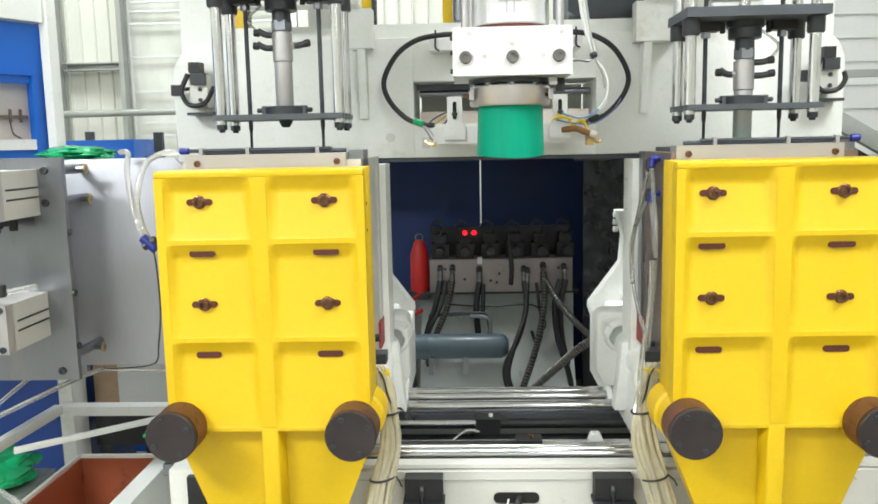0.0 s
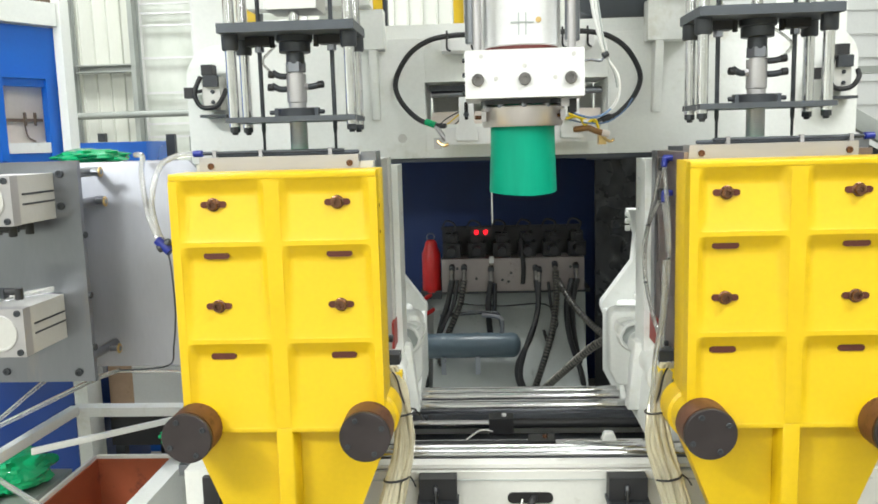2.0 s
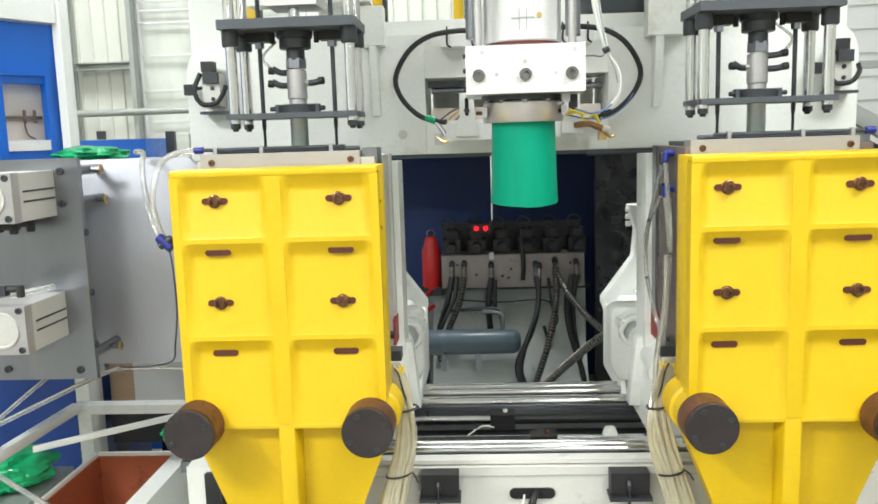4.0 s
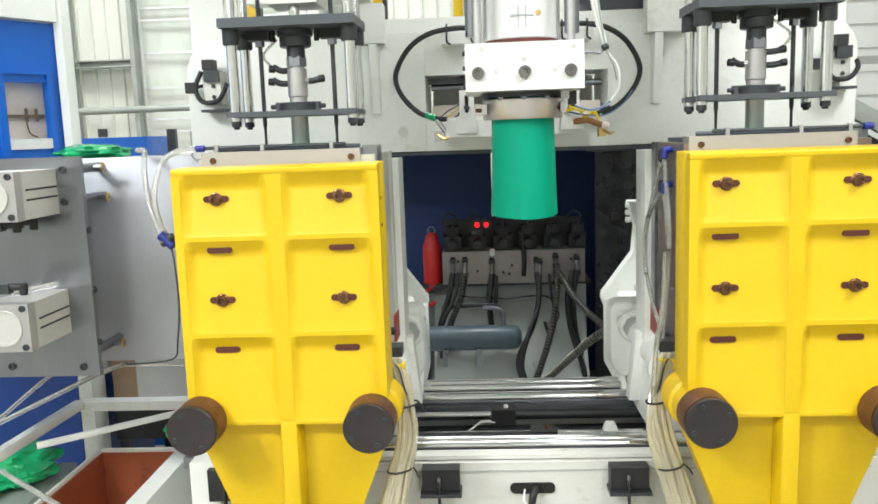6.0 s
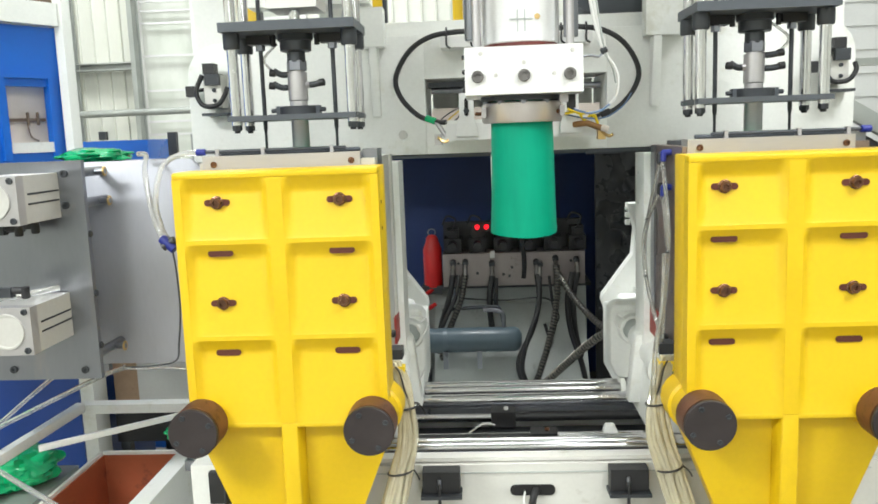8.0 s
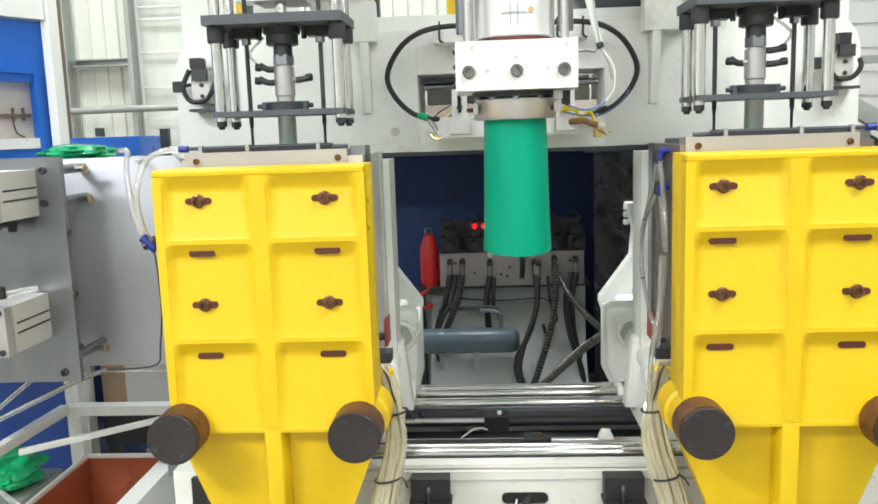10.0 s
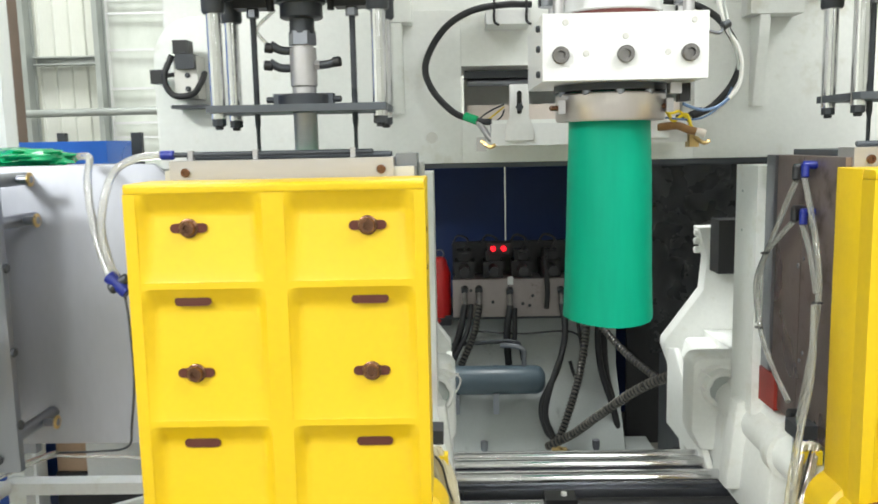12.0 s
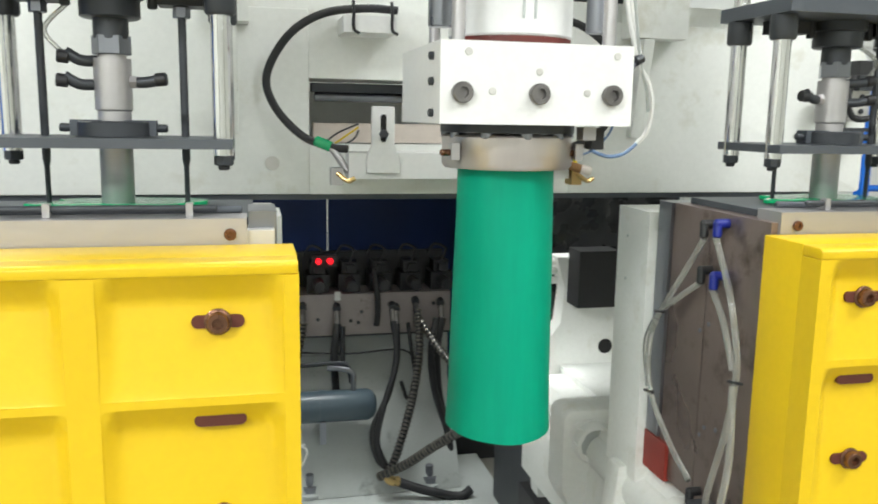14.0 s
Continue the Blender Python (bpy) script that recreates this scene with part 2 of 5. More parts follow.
def rib_rings(bm, points, r, pitch=0.015, seg=10):
    """Proud rings threaded on a hose."""
    path = smooth_path(points, 40)
    run, due = 0.0, 0.0
    for a, b in zip(path, path[1:]):
        run += (b - a).length
        if run >= due and (b - a).length > 1e-5:
            d = (b - a).normalized() * pitch * 0.22
            lathe(bm, a - d, a + d, ((0, r * 0.82), (0.2, r), (0.8, r), (1, r * 0.82)), seg)
            due += pitch
    return bm


def hexagon(bm, c, axis, r, h):
    a = Vector(c)
    b = a + Vector({"x": (h, 0, 0), "y": (0, h, 0), "z": (0, 0, h)}[axis])
    return cyl(bm, a, b, r, 6, 0.0015)


def socket_bolt(bm, x, y, z, r, h):
    """A socket head that looks towards -y, with its hollow."""
    lathe(bm, (x, y, z), (x, y - h, z), ((0, r), (0.85, r), (1, r * 0.9), (1, r * 0.52), (0.45, r * 0.5)), 18)
    return bm


ORIGIN = {}
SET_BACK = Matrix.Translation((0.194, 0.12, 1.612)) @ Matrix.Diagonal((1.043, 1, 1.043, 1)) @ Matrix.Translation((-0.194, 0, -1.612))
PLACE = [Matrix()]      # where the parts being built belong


def fresh():
    return bmesh.new()


def mesh_of(name, bm, mat, origin):
    bmesh.ops.recalc_face_normals(bm, faces=bm.faces[:])
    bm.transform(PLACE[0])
    bmesh.ops.translate(bm, verts=bm.verts[:], vec=-Vector(origin))
    me = bpy.data.meshes.new(name)
    bm.to_mesh(me)
    bm.free()
    me.materials.append(mat)
    for f in me.polygons:
        f.use_smooth = True
    me.set_sharp_from_angle(angle=radians(38))
    return me


def thing(name, label, category, at=(0, 0, 0), group=""):
    ob = new(name)
    ob.empty_display_size = 0.05
    ob.location = at
    ORIGIN[ob.name] = Vector(at)
    return tagged(ob, label, category, group)


def part(name, bm, mat, parent, label=""):
    o = ORIGIN[parent.name]
    ob = new(name, mesh_of(name, bm, mat, o))
    ob.parent = parent
    ORIGIN[ob.name] = o
    return tagged(ob, label)


def single(name, bm, mat, label, category, at=(0, 0, 0), group="", kind=""):
    ob = new(name, mesh_of(name, bm, mat, at))
    ob.location = at
    ORIGIN[ob.name] = Vector(at)
    return tagged(ob, label, category, group, kind)


def structure(name, bm, mat, label):
    return single(name, bm, mat, label, "", kind="structure")


CX = 0.322          # middle of the machine
STEP = 1.334        # from the one mould station to the other
AXIS = 2.56         # parting plane of the moulds, axis of head and pins

# ---- the hall ----
structure("floor", box(fresh(), -6, 6.5, -6, 9, -0.2, 0, 0), CONCRETE, "worn grey painted concrete factory floor")
structure("ceiling", box(fresh(), -6, 6.5, -6, 9, 5.6, 5.75, 0), ROOF, "white sheet roof of the hall")
structure("wall_front", box(fresh(), -6, 6.5, -6.15, -6, 0, 5.6, 0), SHEET, "plain cream hall wall behind the walker")
# unseen windows, added as a source for the frontal fill
for wname, wx in (("added_window_2", -2.3), ("added_window_3", 2.6)):
    high = thing(wname, "added high bright window in the wall behind, out of view", "window", (wx, -5.95, 3.5))
    tagged(high, kind="structure")
    part("window_light", box(fresh(), wx - 1.0, wx + 1.0, -5.96, -5.94, 3.5, 5.0, 0), GLOW, high)
    for dx in (-1.02, 0, 1.02):
        part("mullion", box(fresh(), wx + dx - 0.03, wx + dx + 0.03, -5.99, -5.92, 3.46, 5.04), WHITE, high)
structure("wall_east", box(fresh(), 6.35, 6.5, -6, 9, 0, 5.6, 0), SHEET, "plain cream hall wall")
structure("wall_west", box(fresh(), -6, -5.85, -6, 9, 0, 5.6, 0), SHEET, "plain cream hall wall")


def corrugated(bm, x0, x1, y, z0, z1, pitch=0.12, deep=0.022):
    n = int((x1 - x0) / pitch)
    poly = []
    for i in range(n + 1):
        x = x0 + i * pitch
        poly += [(x, y), (x + pitch * 0.8, y), (x + pitch * 0.86, y - deep), (x + pitch * 0.94, y - deep)]
    poly += [(poly[-1][0] + 0.02, y + 0.06), (x0, y + 0.06)]
    return prism(bm, poly, "z", z0, z1, 0)


def north_wall():
    bm = corrugated(fresh(), -5.9, -2.72, 7.0, 0, 5.6)
    structure("wall_north", bm, SHEET, "cream corrugated sheet hall wall")
    structure("wall_north_2", corrugated(fresh(), -1.2, 6.3, 7.0, 0, 5.6), SHEET, "cream corrugated sheet hall wall")
    sill = structure("wall_north_3", box(fresh(), -2.72, -1.2, 7.0, 7.1, 0, 1.05, 0), SHEET, "low cream wall under the window")
    win = thing("window_1", "bright daylit window with thin white bars", "window", (-2.0, 7.05, 1.05))
    tagged(win, kind="structure")
    part("window_light", box(fresh(), -2.72, -1.2, 7.12, 7.14, 1.05, 5.6, 0), GLOW, win)
    for x in (-2.66, -2.18, -1.7, -1.24):
        part("mullion", box(fresh(), x - 0.02, x + 0.02, 7.03, 7.08, 1.05, 5.6), WHITE, win)
    for z in (1.36, 1.53, 1.69, 1.80, 2.06, 2.35, 2.62, 2.72, 2.80, 2.90):
        part("glazing_bar", box(fresh(), -2.72, -1.2, 7.05, 7.07, z - 0.009, z + 0.009), WHITE, win)
    for z in (2.26, 3.3, 4.3):
        single("wall_purlin", prism(fresh(), [(6.86, z - 0.032), (6.96, z - 0.032), (6.96, z + 0.032), (6.86, z + 0.032), (6.86, z + 0.02), (6.93, z + 0.02), (6.93, z - 0.02), (6.86, z - 0.02)], "x", -3.14, -2.65, 0.002), PURLIN,
               "grey galvanised channel across the sheet wall", "purlin", kind="structure", group="wall purlins")
    for x in (-3.17, -2.625):
        bm = fresh()
        box(bm, x - 0.019, x + 0.019, 6.80, 6.815, 0, 5.6), box(bm, x - 0.007, x + 0.007, 6.816, 6.92, 0, 5.6, 0.001), box(bm, x - 0.019, x + 0.019, 6.921, 6.94, 0, 5.6)
        single("wall_column", bm, PURLIN, "slim grey steel wall column", "column", kind="structure", group="wall columns")
    bm = cyl(fresh(), (-3.9, 6.6, 1.86), (-1.9, 6.6, 1.87), 0.028, 12)
    rail = thing("pipe_rail", "grey steel pipe rail along the wall", "rail", (-2.9, 6.6, 0))
    part("pipe", bm, PURLIN, rail)
    for x in (-3.6, -2.05):
        part("post", cyl(fresh(), (x, 6.6, 0), (x, 6.6, 1.86), 0.025, 12), PURLIN, rail)
    single("wall_socket", box(fresh(), -3.02, -2.96, 6.9, 6.95, 1.66, 1.73), DARK, "small dark socket box on the wall", "socket")
    single("brown_column", box(fresh(), -2.21, -2.11, 4.6, 4.75, 0, 4.0, 0.01), BROWNPOST, "weathered brown square column beside the wall", "column")


north_wall()

# unseen housings for the flood and the added fill lamps
for lx, ly, lz, _, size in HALL_LAMPS:
    lamp = thing("unseen_hall_lamp", "unseen white hanging hall lamp with a bright panel", "lamp", (lx, ly, 5.6), "hall lamps")
    hx, hy = size / 2, size * 0.31
    part("housing", box(fresh(), lx - hx - 0.05, lx + hx + 0.05, ly - hy - 0.05, ly + hy + 0.05, lz + 0.06, lz + 0.16, 0.02), WHITE, lamp)
    part("diffuser", box(fresh(), lx - hx, lx + hx, ly - hy, ly + hy, lz + 0.025, lz + 0.056, 0.005), LAMPGLOW, lamp)
    for dx in (-0.38, 0.38):
        part("hanger", cyl(fresh(), (lx + dx * size, ly, lz + 0.16), (lx + dx * size, ly, 5.6), 0.012, 8), PURLIN, lamp)

# ---- machine frame ----


def rounded_rect(x0, x1, z0, z1, r_lo, r_hi, n=8):
    out = []
    for cx, cz, r, a0 in ((x1, z0, r_lo, -90), (x1, z1, r_hi, 0), (x0, z1, r_hi, 90), (x0, z0, r_lo, 180)):
        sx, sz = (-1 if cx == x1 else 1), (1 if cz == z0 else -1)
        for k in range(n + 1):
            a = radians(a0 + 90 * k / n)
            out.append((cx + sx * r + r * math.cos(a), cz + sz * r + r * math.sin(a)))
    return out


def bracket_pair(f):
    # bracket boxes with tapering gussets under them
    for s in (-1, 1):
        xm = CX + s * 0.488
        br = part("bracket", box(fresh(), xm - 0.04, xm + 0.04 + (0.06 if s > 0 else 0), 2.985, 3.058, 1.918, 2.05, 0.004), CREAM, f)
        part("gusset", prism(fresh(), [(3.058, 1.916), (2.985, 1.916), (3.03, 1.68), (3.058, 1.68)], "x", xm - 0.014, xm + 0.014, 0.002), CREAM, br)
        part("bracket_arm", box(fresh(), min(xm, xm + s * 0.42), max(xm, xm + s * 0.42), 2.95, 3.05, 2.06, 2.12, 0.004), CREAM, f)


def machine_frame():
    f = thing("moulding_machine", "cream painted steel frame of a blow moulding machine", "machine frame", (CX, 3.1, 0))
    # front plate of the cross beam, with the opening behind the head
    x0, x1, zb, zt = -0.85, 1.50, 1.540, 1.958
    ox0, ox1, oz0, oz1 = 0.006, 0.648, 1.657, 1.806
    outline = rounded_rect(x0, x1, zb, zt, 0.012, 0.12)
    bm = fresh()
    prism(bm, [(ox0, zt)] + [p for p in outline if p[0] < CX] + [(ox0, zb)], "y", 3.06, 3.095, 0.003)
    prism(bm, [(ox1, zb)] + [p for p in outline if p[0] > CX] + [(ox1, zt)], "y", 3.06, 3.095, 0.003)
    box(bm, ox0, ox1, 3.06, 3.095, zb, oz0, 0), box(bm, ox0, ox1, 3.06, 3.095, oz1, zt, 0)
    part("beam_face", bm, CREAM, f)
    bm = fresh()
    box(bm, -0.76, 1.41, 3.10, 3.42, 1.81, 2.01, 0.01), box(bm, -0.76, ox0, 3.10, 3.42, 1.555, 1.805, 0.004), box(bm, ox1, 1.41, 3.10, 3.42, 1.555, 1.805, 0.004)
    box(bm, ox0 + 0.002, ox1 - 0.002, 3.10, 3.42, 1.555, 1.652, 0.002)
    part("cross_beam", bm, CREAM, f)
    part("beam_back", box(fresh(), ox0 + 0.01, ox1 - 0.01, 3.38, 3.41, 1.655, 1.805, 0), CREAM, f)
    for x in (-0.30, 0.875):
        part("upright", box(fresh(), x - 0.07, x + 0.07, 3.12, 3.40, 2.012, 3.2, 0.008), CREAM, f)
    for x in (-0.84, 1.33):
        part("column", box(fresh(), x, x + 0.16, 3.14, 3.38, 0, 3.2, 0.01), CREAM, f)
    bracket_pair(f)
    # flange strip under the beam
    part("beam_flange", box(fresh(), -0.76, 1.41, 3.075, 3.42, 1.526, 1.5385, 0.002), SLATE, f)
    bm = fresh()
    lathe(bm, (-0.079, 3.0595, 1.612), (-0.079, 3.0575, 1.612), ((0, 0.016), (1, 0.016), (1, 0.0135), (0.1, 0.0135)), 20)
    box(bm, -0.082, -0.075, 3.058, 3.0595, 1.604, 1.620, 0)
    part("scribble", bm, CAST, f, "faint pen mark in a ring")
    # base under the slides
    PLACE[0] = Matrix.Translation((0, 0.036, 0.008))
    part("base_front", box(fresh(), -0.60, 1.65, 2.38, 2.43, -0.008, 0.628, 0.006), GREYCREAM, f)
    part("base_lip", box(fresh(), -0.60, 1.65, 2.395, 2.44, 0.632, 0.644, 0.003), GREYCREAM, f)
    PLACE[0] = Matrix()
    part("base_end", box(fresh(), -0.70, -0.612, 2.40, 2.95, 0.0, 0.652, 0.006), CREAM, f)
    part("end_bracket", prism(fresh(), [(-0.640, 0.640), (-0.560, 0.640), (-0.520, 0.540), (-0.640, 0.540)], "y", 2.375, 2.398, 0.003), BLACK, f, "black plate at the end of the base")
    part("end_cable", tube(fresh(), [(-0.585, 2.37, 0.60), (-0.585, 2.36, 0.56), (-0.58, 2.365, 0.50), (-0.57, 2.37, 0.42)], 0.005, 8), BLACK, f)
    part("base_back", box(fresh(), -0.60, 1.65, 3.20, 3.25, 0.0, 0.60, 0.004), CREAM, f)
    part("base_tray", box(fresh(), -0.60, 1.65, 2.472, 3.195, 0.44, 0.46, 0.0), DARK, f)
    PLACE[0] = Matrix.Translation((0, 0.036, 0.010))
    part("slot", prism(fresh(), rounded_rect(0.257, 0.39, 0.53, 0.562, 0.0155, 0.0155), "y", 2.374, 2.384, 0), VOID, f, "dark oblong slot in the panel")
    part("panel_edge", box(fresh(), -0.6, 1.3, 2.376, 2.379, 0.600, 0.603, 0), GREYPAINT, f)
    for x in (0.055, 0.60):
        b = part("sensor_plate", box(fresh(), x - 0.055, x + 0.055, 2.33, 2.378, 0.56, 0.625, 0.003), BLACK, f, "black plate with a hanging cable")
        part("plate_foot", box(fresh(), x - 0.06, x + 0.06, 2.31, 2.378, 0.548, 0.558, 0.002), DARK, b)
        part("cable", tube(fresh(), [(x - 0.005, 2.325, 0.60), (x - 0.005, 2.315, 0.57), (x - 0.004, 2.318, 0.52), (x + 0.006, 2.33, 0.46), (x + 0.004, 2.35, 0.38)], 0.005, 8), BLACK, b)
        part("cable_end", cyl(fresh(), (x - 0.005, 2.325, 0.605), (x - 0.005, 2.32, 0.575), 0.006, 8), STEEL, b)
    part("slot_cable", tube(fresh(), [(0.34, 2.39, 0.548), (0.325, 2.35, 0.54), (0.318, 2.345, 0.50), (0.315, 2.36, 0.42)], 0.011, 10), BLACK, f)
    part("slot_wire", tube(fresh(), [(0.30, 2.37, 0.545), (0.295, 2.35, 0.52), (0.312, 2.34, 0.50), (0.30, 2.35, 0.46)], 0.003, 6), WIRE, f)
    PLACE[0] = Matrix()
    return f


machine_frame()


def slide_rails():
    g = "slide rails"
    for y, z, r in ((3.09, 0.664, 0.017), (3.03, 0.664, 0.02), (2.965, 0.650, 0.022), (2.505, 0.655, 0.014), (2.54, 0.655, 0.016), (2.885, 0.606, 0.010), (2.715, 0.610, 0.009)):
        single("slide_rail", cyl(fresh(), (-0.75, y, z), (1.40, y, z), r, 20), CHROME, "long polished chrome slide rail", "rail", (CX, y, z - r), g)
    single("rail_bed", box(fresh(), -0.75, 1.40, 2.93, 3.12, 0.60, 0.632, 0.003), STEEL, "flat steel bed under the chrome rails", "rail bed", (CX, 3.02, 0.60))
    single("rail_bed", box(fresh(), -0.75, 1.40, 2.484, 2.56, 0.60, 0.634, 0.003), STEEL, "flat steel bed under the chrome rails", "rail bed", (CX, 2.5, 0.60))
    for y, xb, xe in ((2.845, 0.25, 0.66), (2.64, 0.375, -0.05)):
        c = thing("shift_cylinder", "black hydraulic cylinder with a chromed rod", "cylinder", (xb, y, 0.6), "shift cylinders")
        s = 1 if xe > xb else -1
        part("barrel", cyl(fresh(), (xb, y, 0.628), (xe + s * 0.4, y, 0.628), 0.017, 18), BLACK, c)
        part("end_block", box(fresh(), xb - 0.042, xb + 0.042, y - 0.032, y + 0.032, 0.600, 0.654, 0.006), BLACK, c)
        part("rod", cyl(fresh(), (xb - s * 0.02, y, 0.628), (xb - s * 0.62, y, 0.628), 0.012, 16), CHROME, c)
        part("port", cyl(fresh(), (xb + 0.01, y, 0.652), (xb + 0.01, y, 0.664), 0.008, 10), WHITE if s > 0 else BOLT, c)
        part("signal_wire", tube(fresh(), [(xb - 0.03, y - 0.03, 0.61), (xb - 0.07, y - 0.045, 0.62), (xb - 0.12, y - 0.05, 0.59)], 0.003, 6), WIRE, c)
    for x in (0.60, 0.07):
        y = 2.72 if x > 0.3 else 2.58
        single("rod_support", prism(fresh(), [(x - 0.03, 0.46), (x + 0.03, 0.46), (x + 0.03, 0.60), (x + 0.015, 0.64), (x - 0.015, 0.64), (x - 0.03, 0.60)], "y", y - 0.02, y + 0.02, 0.003), CREAM,
               "small cream rod support block", "support")
    single("cable_tray_cover", box(fresh(), 0.0, 0.66, 2.68, 2.76, 0.461, 0.56, 0.004), BLACK, "long black cable tray between the rails", "cable tray", (0.33, 2.72, 0.461))


slide_rails()

# ---- extrusion head ----


def extrusion_head():
    h = thing("extrusion_head", "white extrusion head block with a turned steel die ring", "extrusion head", (CX, AXIS, 1.64))
    blk = part("head_block", box(fresh(), 0.160, 0.484, 2.40, 2.72, 1.713, 1.842, 0.003), WHITE, h)
    for x in (0.195, 0.322, 0.447):
        part("socket_bolt", socket_bolt(fresh(), x, 2.401, 1.762, 0.0168, 0.013), GUNMETAL, blk, "dark socket head bolt")
    # small discs stand for the faint ringed marks on the block
    for x, z in ((0.245, 1.765), (0.405, 1.765), (0.455, 1.825), (0.205, 1.825), (0.322, 1.797)):
        part("ringed_mark", cyl(fresh(), (x, 2.402, z), (x, 2.3985, z), 0.006, 14, 0.0008), CAST, blk)
    for z in (1.73, 1.78, 1.82):
        part("side_screw", cyl(fresh(), (0.162, 2.45, z), (0.152, 2.45, z), 0.007, 10), DARK, blk)
    part("collar_plate", lathe(fresh(), (CX, AXIS, 1.712), (CX, AXIS, 1.698), ((0, 0.12), (1, 0.12)), 40), DARK, h)
    for i in range(10):
        a = radians(18 + 36 * i)
        x, y = CX + 0.108 * math.cos(a), AXIS + 0.108 * math.sin(a)
        part("ring_bolt", cyl(fresh(), (x, y, 1.7095), (x, y, 1.688), 0.011, 12), STEEL, h)
    ring = part("die_ring", lathe(fresh(), (CX, AXIS, 1.694), (CX, AXIS, 1.636), ((0, 0.100), (0.0, 0.114), (0.06, 0.117), (0.90, 0.117), (1.0, 0.113), (1.0, 0.088), (0.3, 0.088)), 48), RING, h)
    for s in (-1, 1):
        x = CX + s * 0.112
        part("clamp_lug", box(fresh(), x - 0.007, x + 0.007, 2.49, 2.515, 1.652, 1.680, 0.003), ALU, ring)
        part("lug_screw", cyl(fresh(), (x, 2.505, 1.664), (x - 0.025 * 1, 2.495, 1.664), 0.006, 10), BOLT, ring)
    part("barrel", lathe(fresh(), (CX, AXIS, 1.858), (CX, AXIS, 2.9), ((0, 0.105), (0.004, 0.109), (1, 0.109)), 40), WHITE, h, "scorched white cylinder above the block")
    part("scorched_seal", lathe(fresh(), (CX, AXIS, 1.842), (CX, AXIS, 1.858), ((0, 0.107), (1, 0.107)), 40), SEAL, h, "dark red seal under the cylinder")
    bm = fresh()
    for x in (0.310, 0.330):
        box(bm, x - 0.0018, x + 0.0018, 2.4495, 2.4525, 1.885, 1.945, 0)
    box(bm, 0.288, 0.352, 2.4495, 2.4535, 1.917, 1.921, 0)
    part("pen_mark", bm, GREYPAINT, h, "pen strokes on the cylinder")
    part("stain", cyl(fresh(), (0.365, 2.456, 1.925), (0.365, 2.462, 1.925), 0.008, 12, 0.001), BRASS, h)
    for x in (0.195, 0.215, 0.437, 0.452):
        part("tie_rod", cyl(fresh(), (x, 2.43 if x in (0.195, 0.452) else 2.69, 1.842), (x, 2.43 if x in (0.195, 0.452) else 2.69, 2.9), 0.011, 14), ALU, h)
    for x in (0.182, 0.462):
        part("side_sleeve", cyl(fresh(), (x, 2.50, 1.87), (x, 2.50, 2.9), 0.021, 16), STEEL, h)
    part("heater_plug", box(fresh(), 0.425, 0.448, 2.455, 2.485, 1.688, 1.710, 0.003), ALU, h)
    part("sensor", box(fresh(), 0.448, 0.470, 2.47, 2.50, 1.672, 1.709, 0.003), BLACK, h)
    return h


HEAD = extrusion_head()


def parison():
    bm = fresh()
    outer = ((0.0, 0.0985), (0.006, 0.0988), (0.03, 0.0975), (0.10, 0.0950), (0.20, 0.0930), (0.30, 0.0910), (0.42, 0.0875), (0.52, 0.0865))
    seg, rings = 56, []
    prof = [(z, r) for z, r in outer] + [(z, r - 0.004) for z, r in reversed(outer)]
    for z, r in prof:
        row = []
        for i in range(seg):
            a = 2 * math.pi * i / seg
            w = max(0.0, 1 - z / 0.25)
            rr = r * (1 + 0.010 * w * math.sin(2 * a + 0.6) + 0.005 * w * math.sin(3 * a)) + 0.0008 * math.sin(7 * a + z * 9)
            dz = 0.004 * max(0, 1 - z / 0.05) * math.sin(2 * a + 1.2)
            row.append(bm.verts.new((rr * math.cos(a), rr * math.sin(a), z + dz)))
        rings.append(row)
    for u, w in zip(rings, rings[1:] + rings[:1]):
        for i in range(seg):
            bm.faces.new((u[i], u[(i + 1) % seg], w[(i + 1) % seg], w[i])).smooth = True
    return single("parison", bm, GREEN, "glossy green molten plastic tube hanging from the die", "plastic tube")


PARISON = parison()


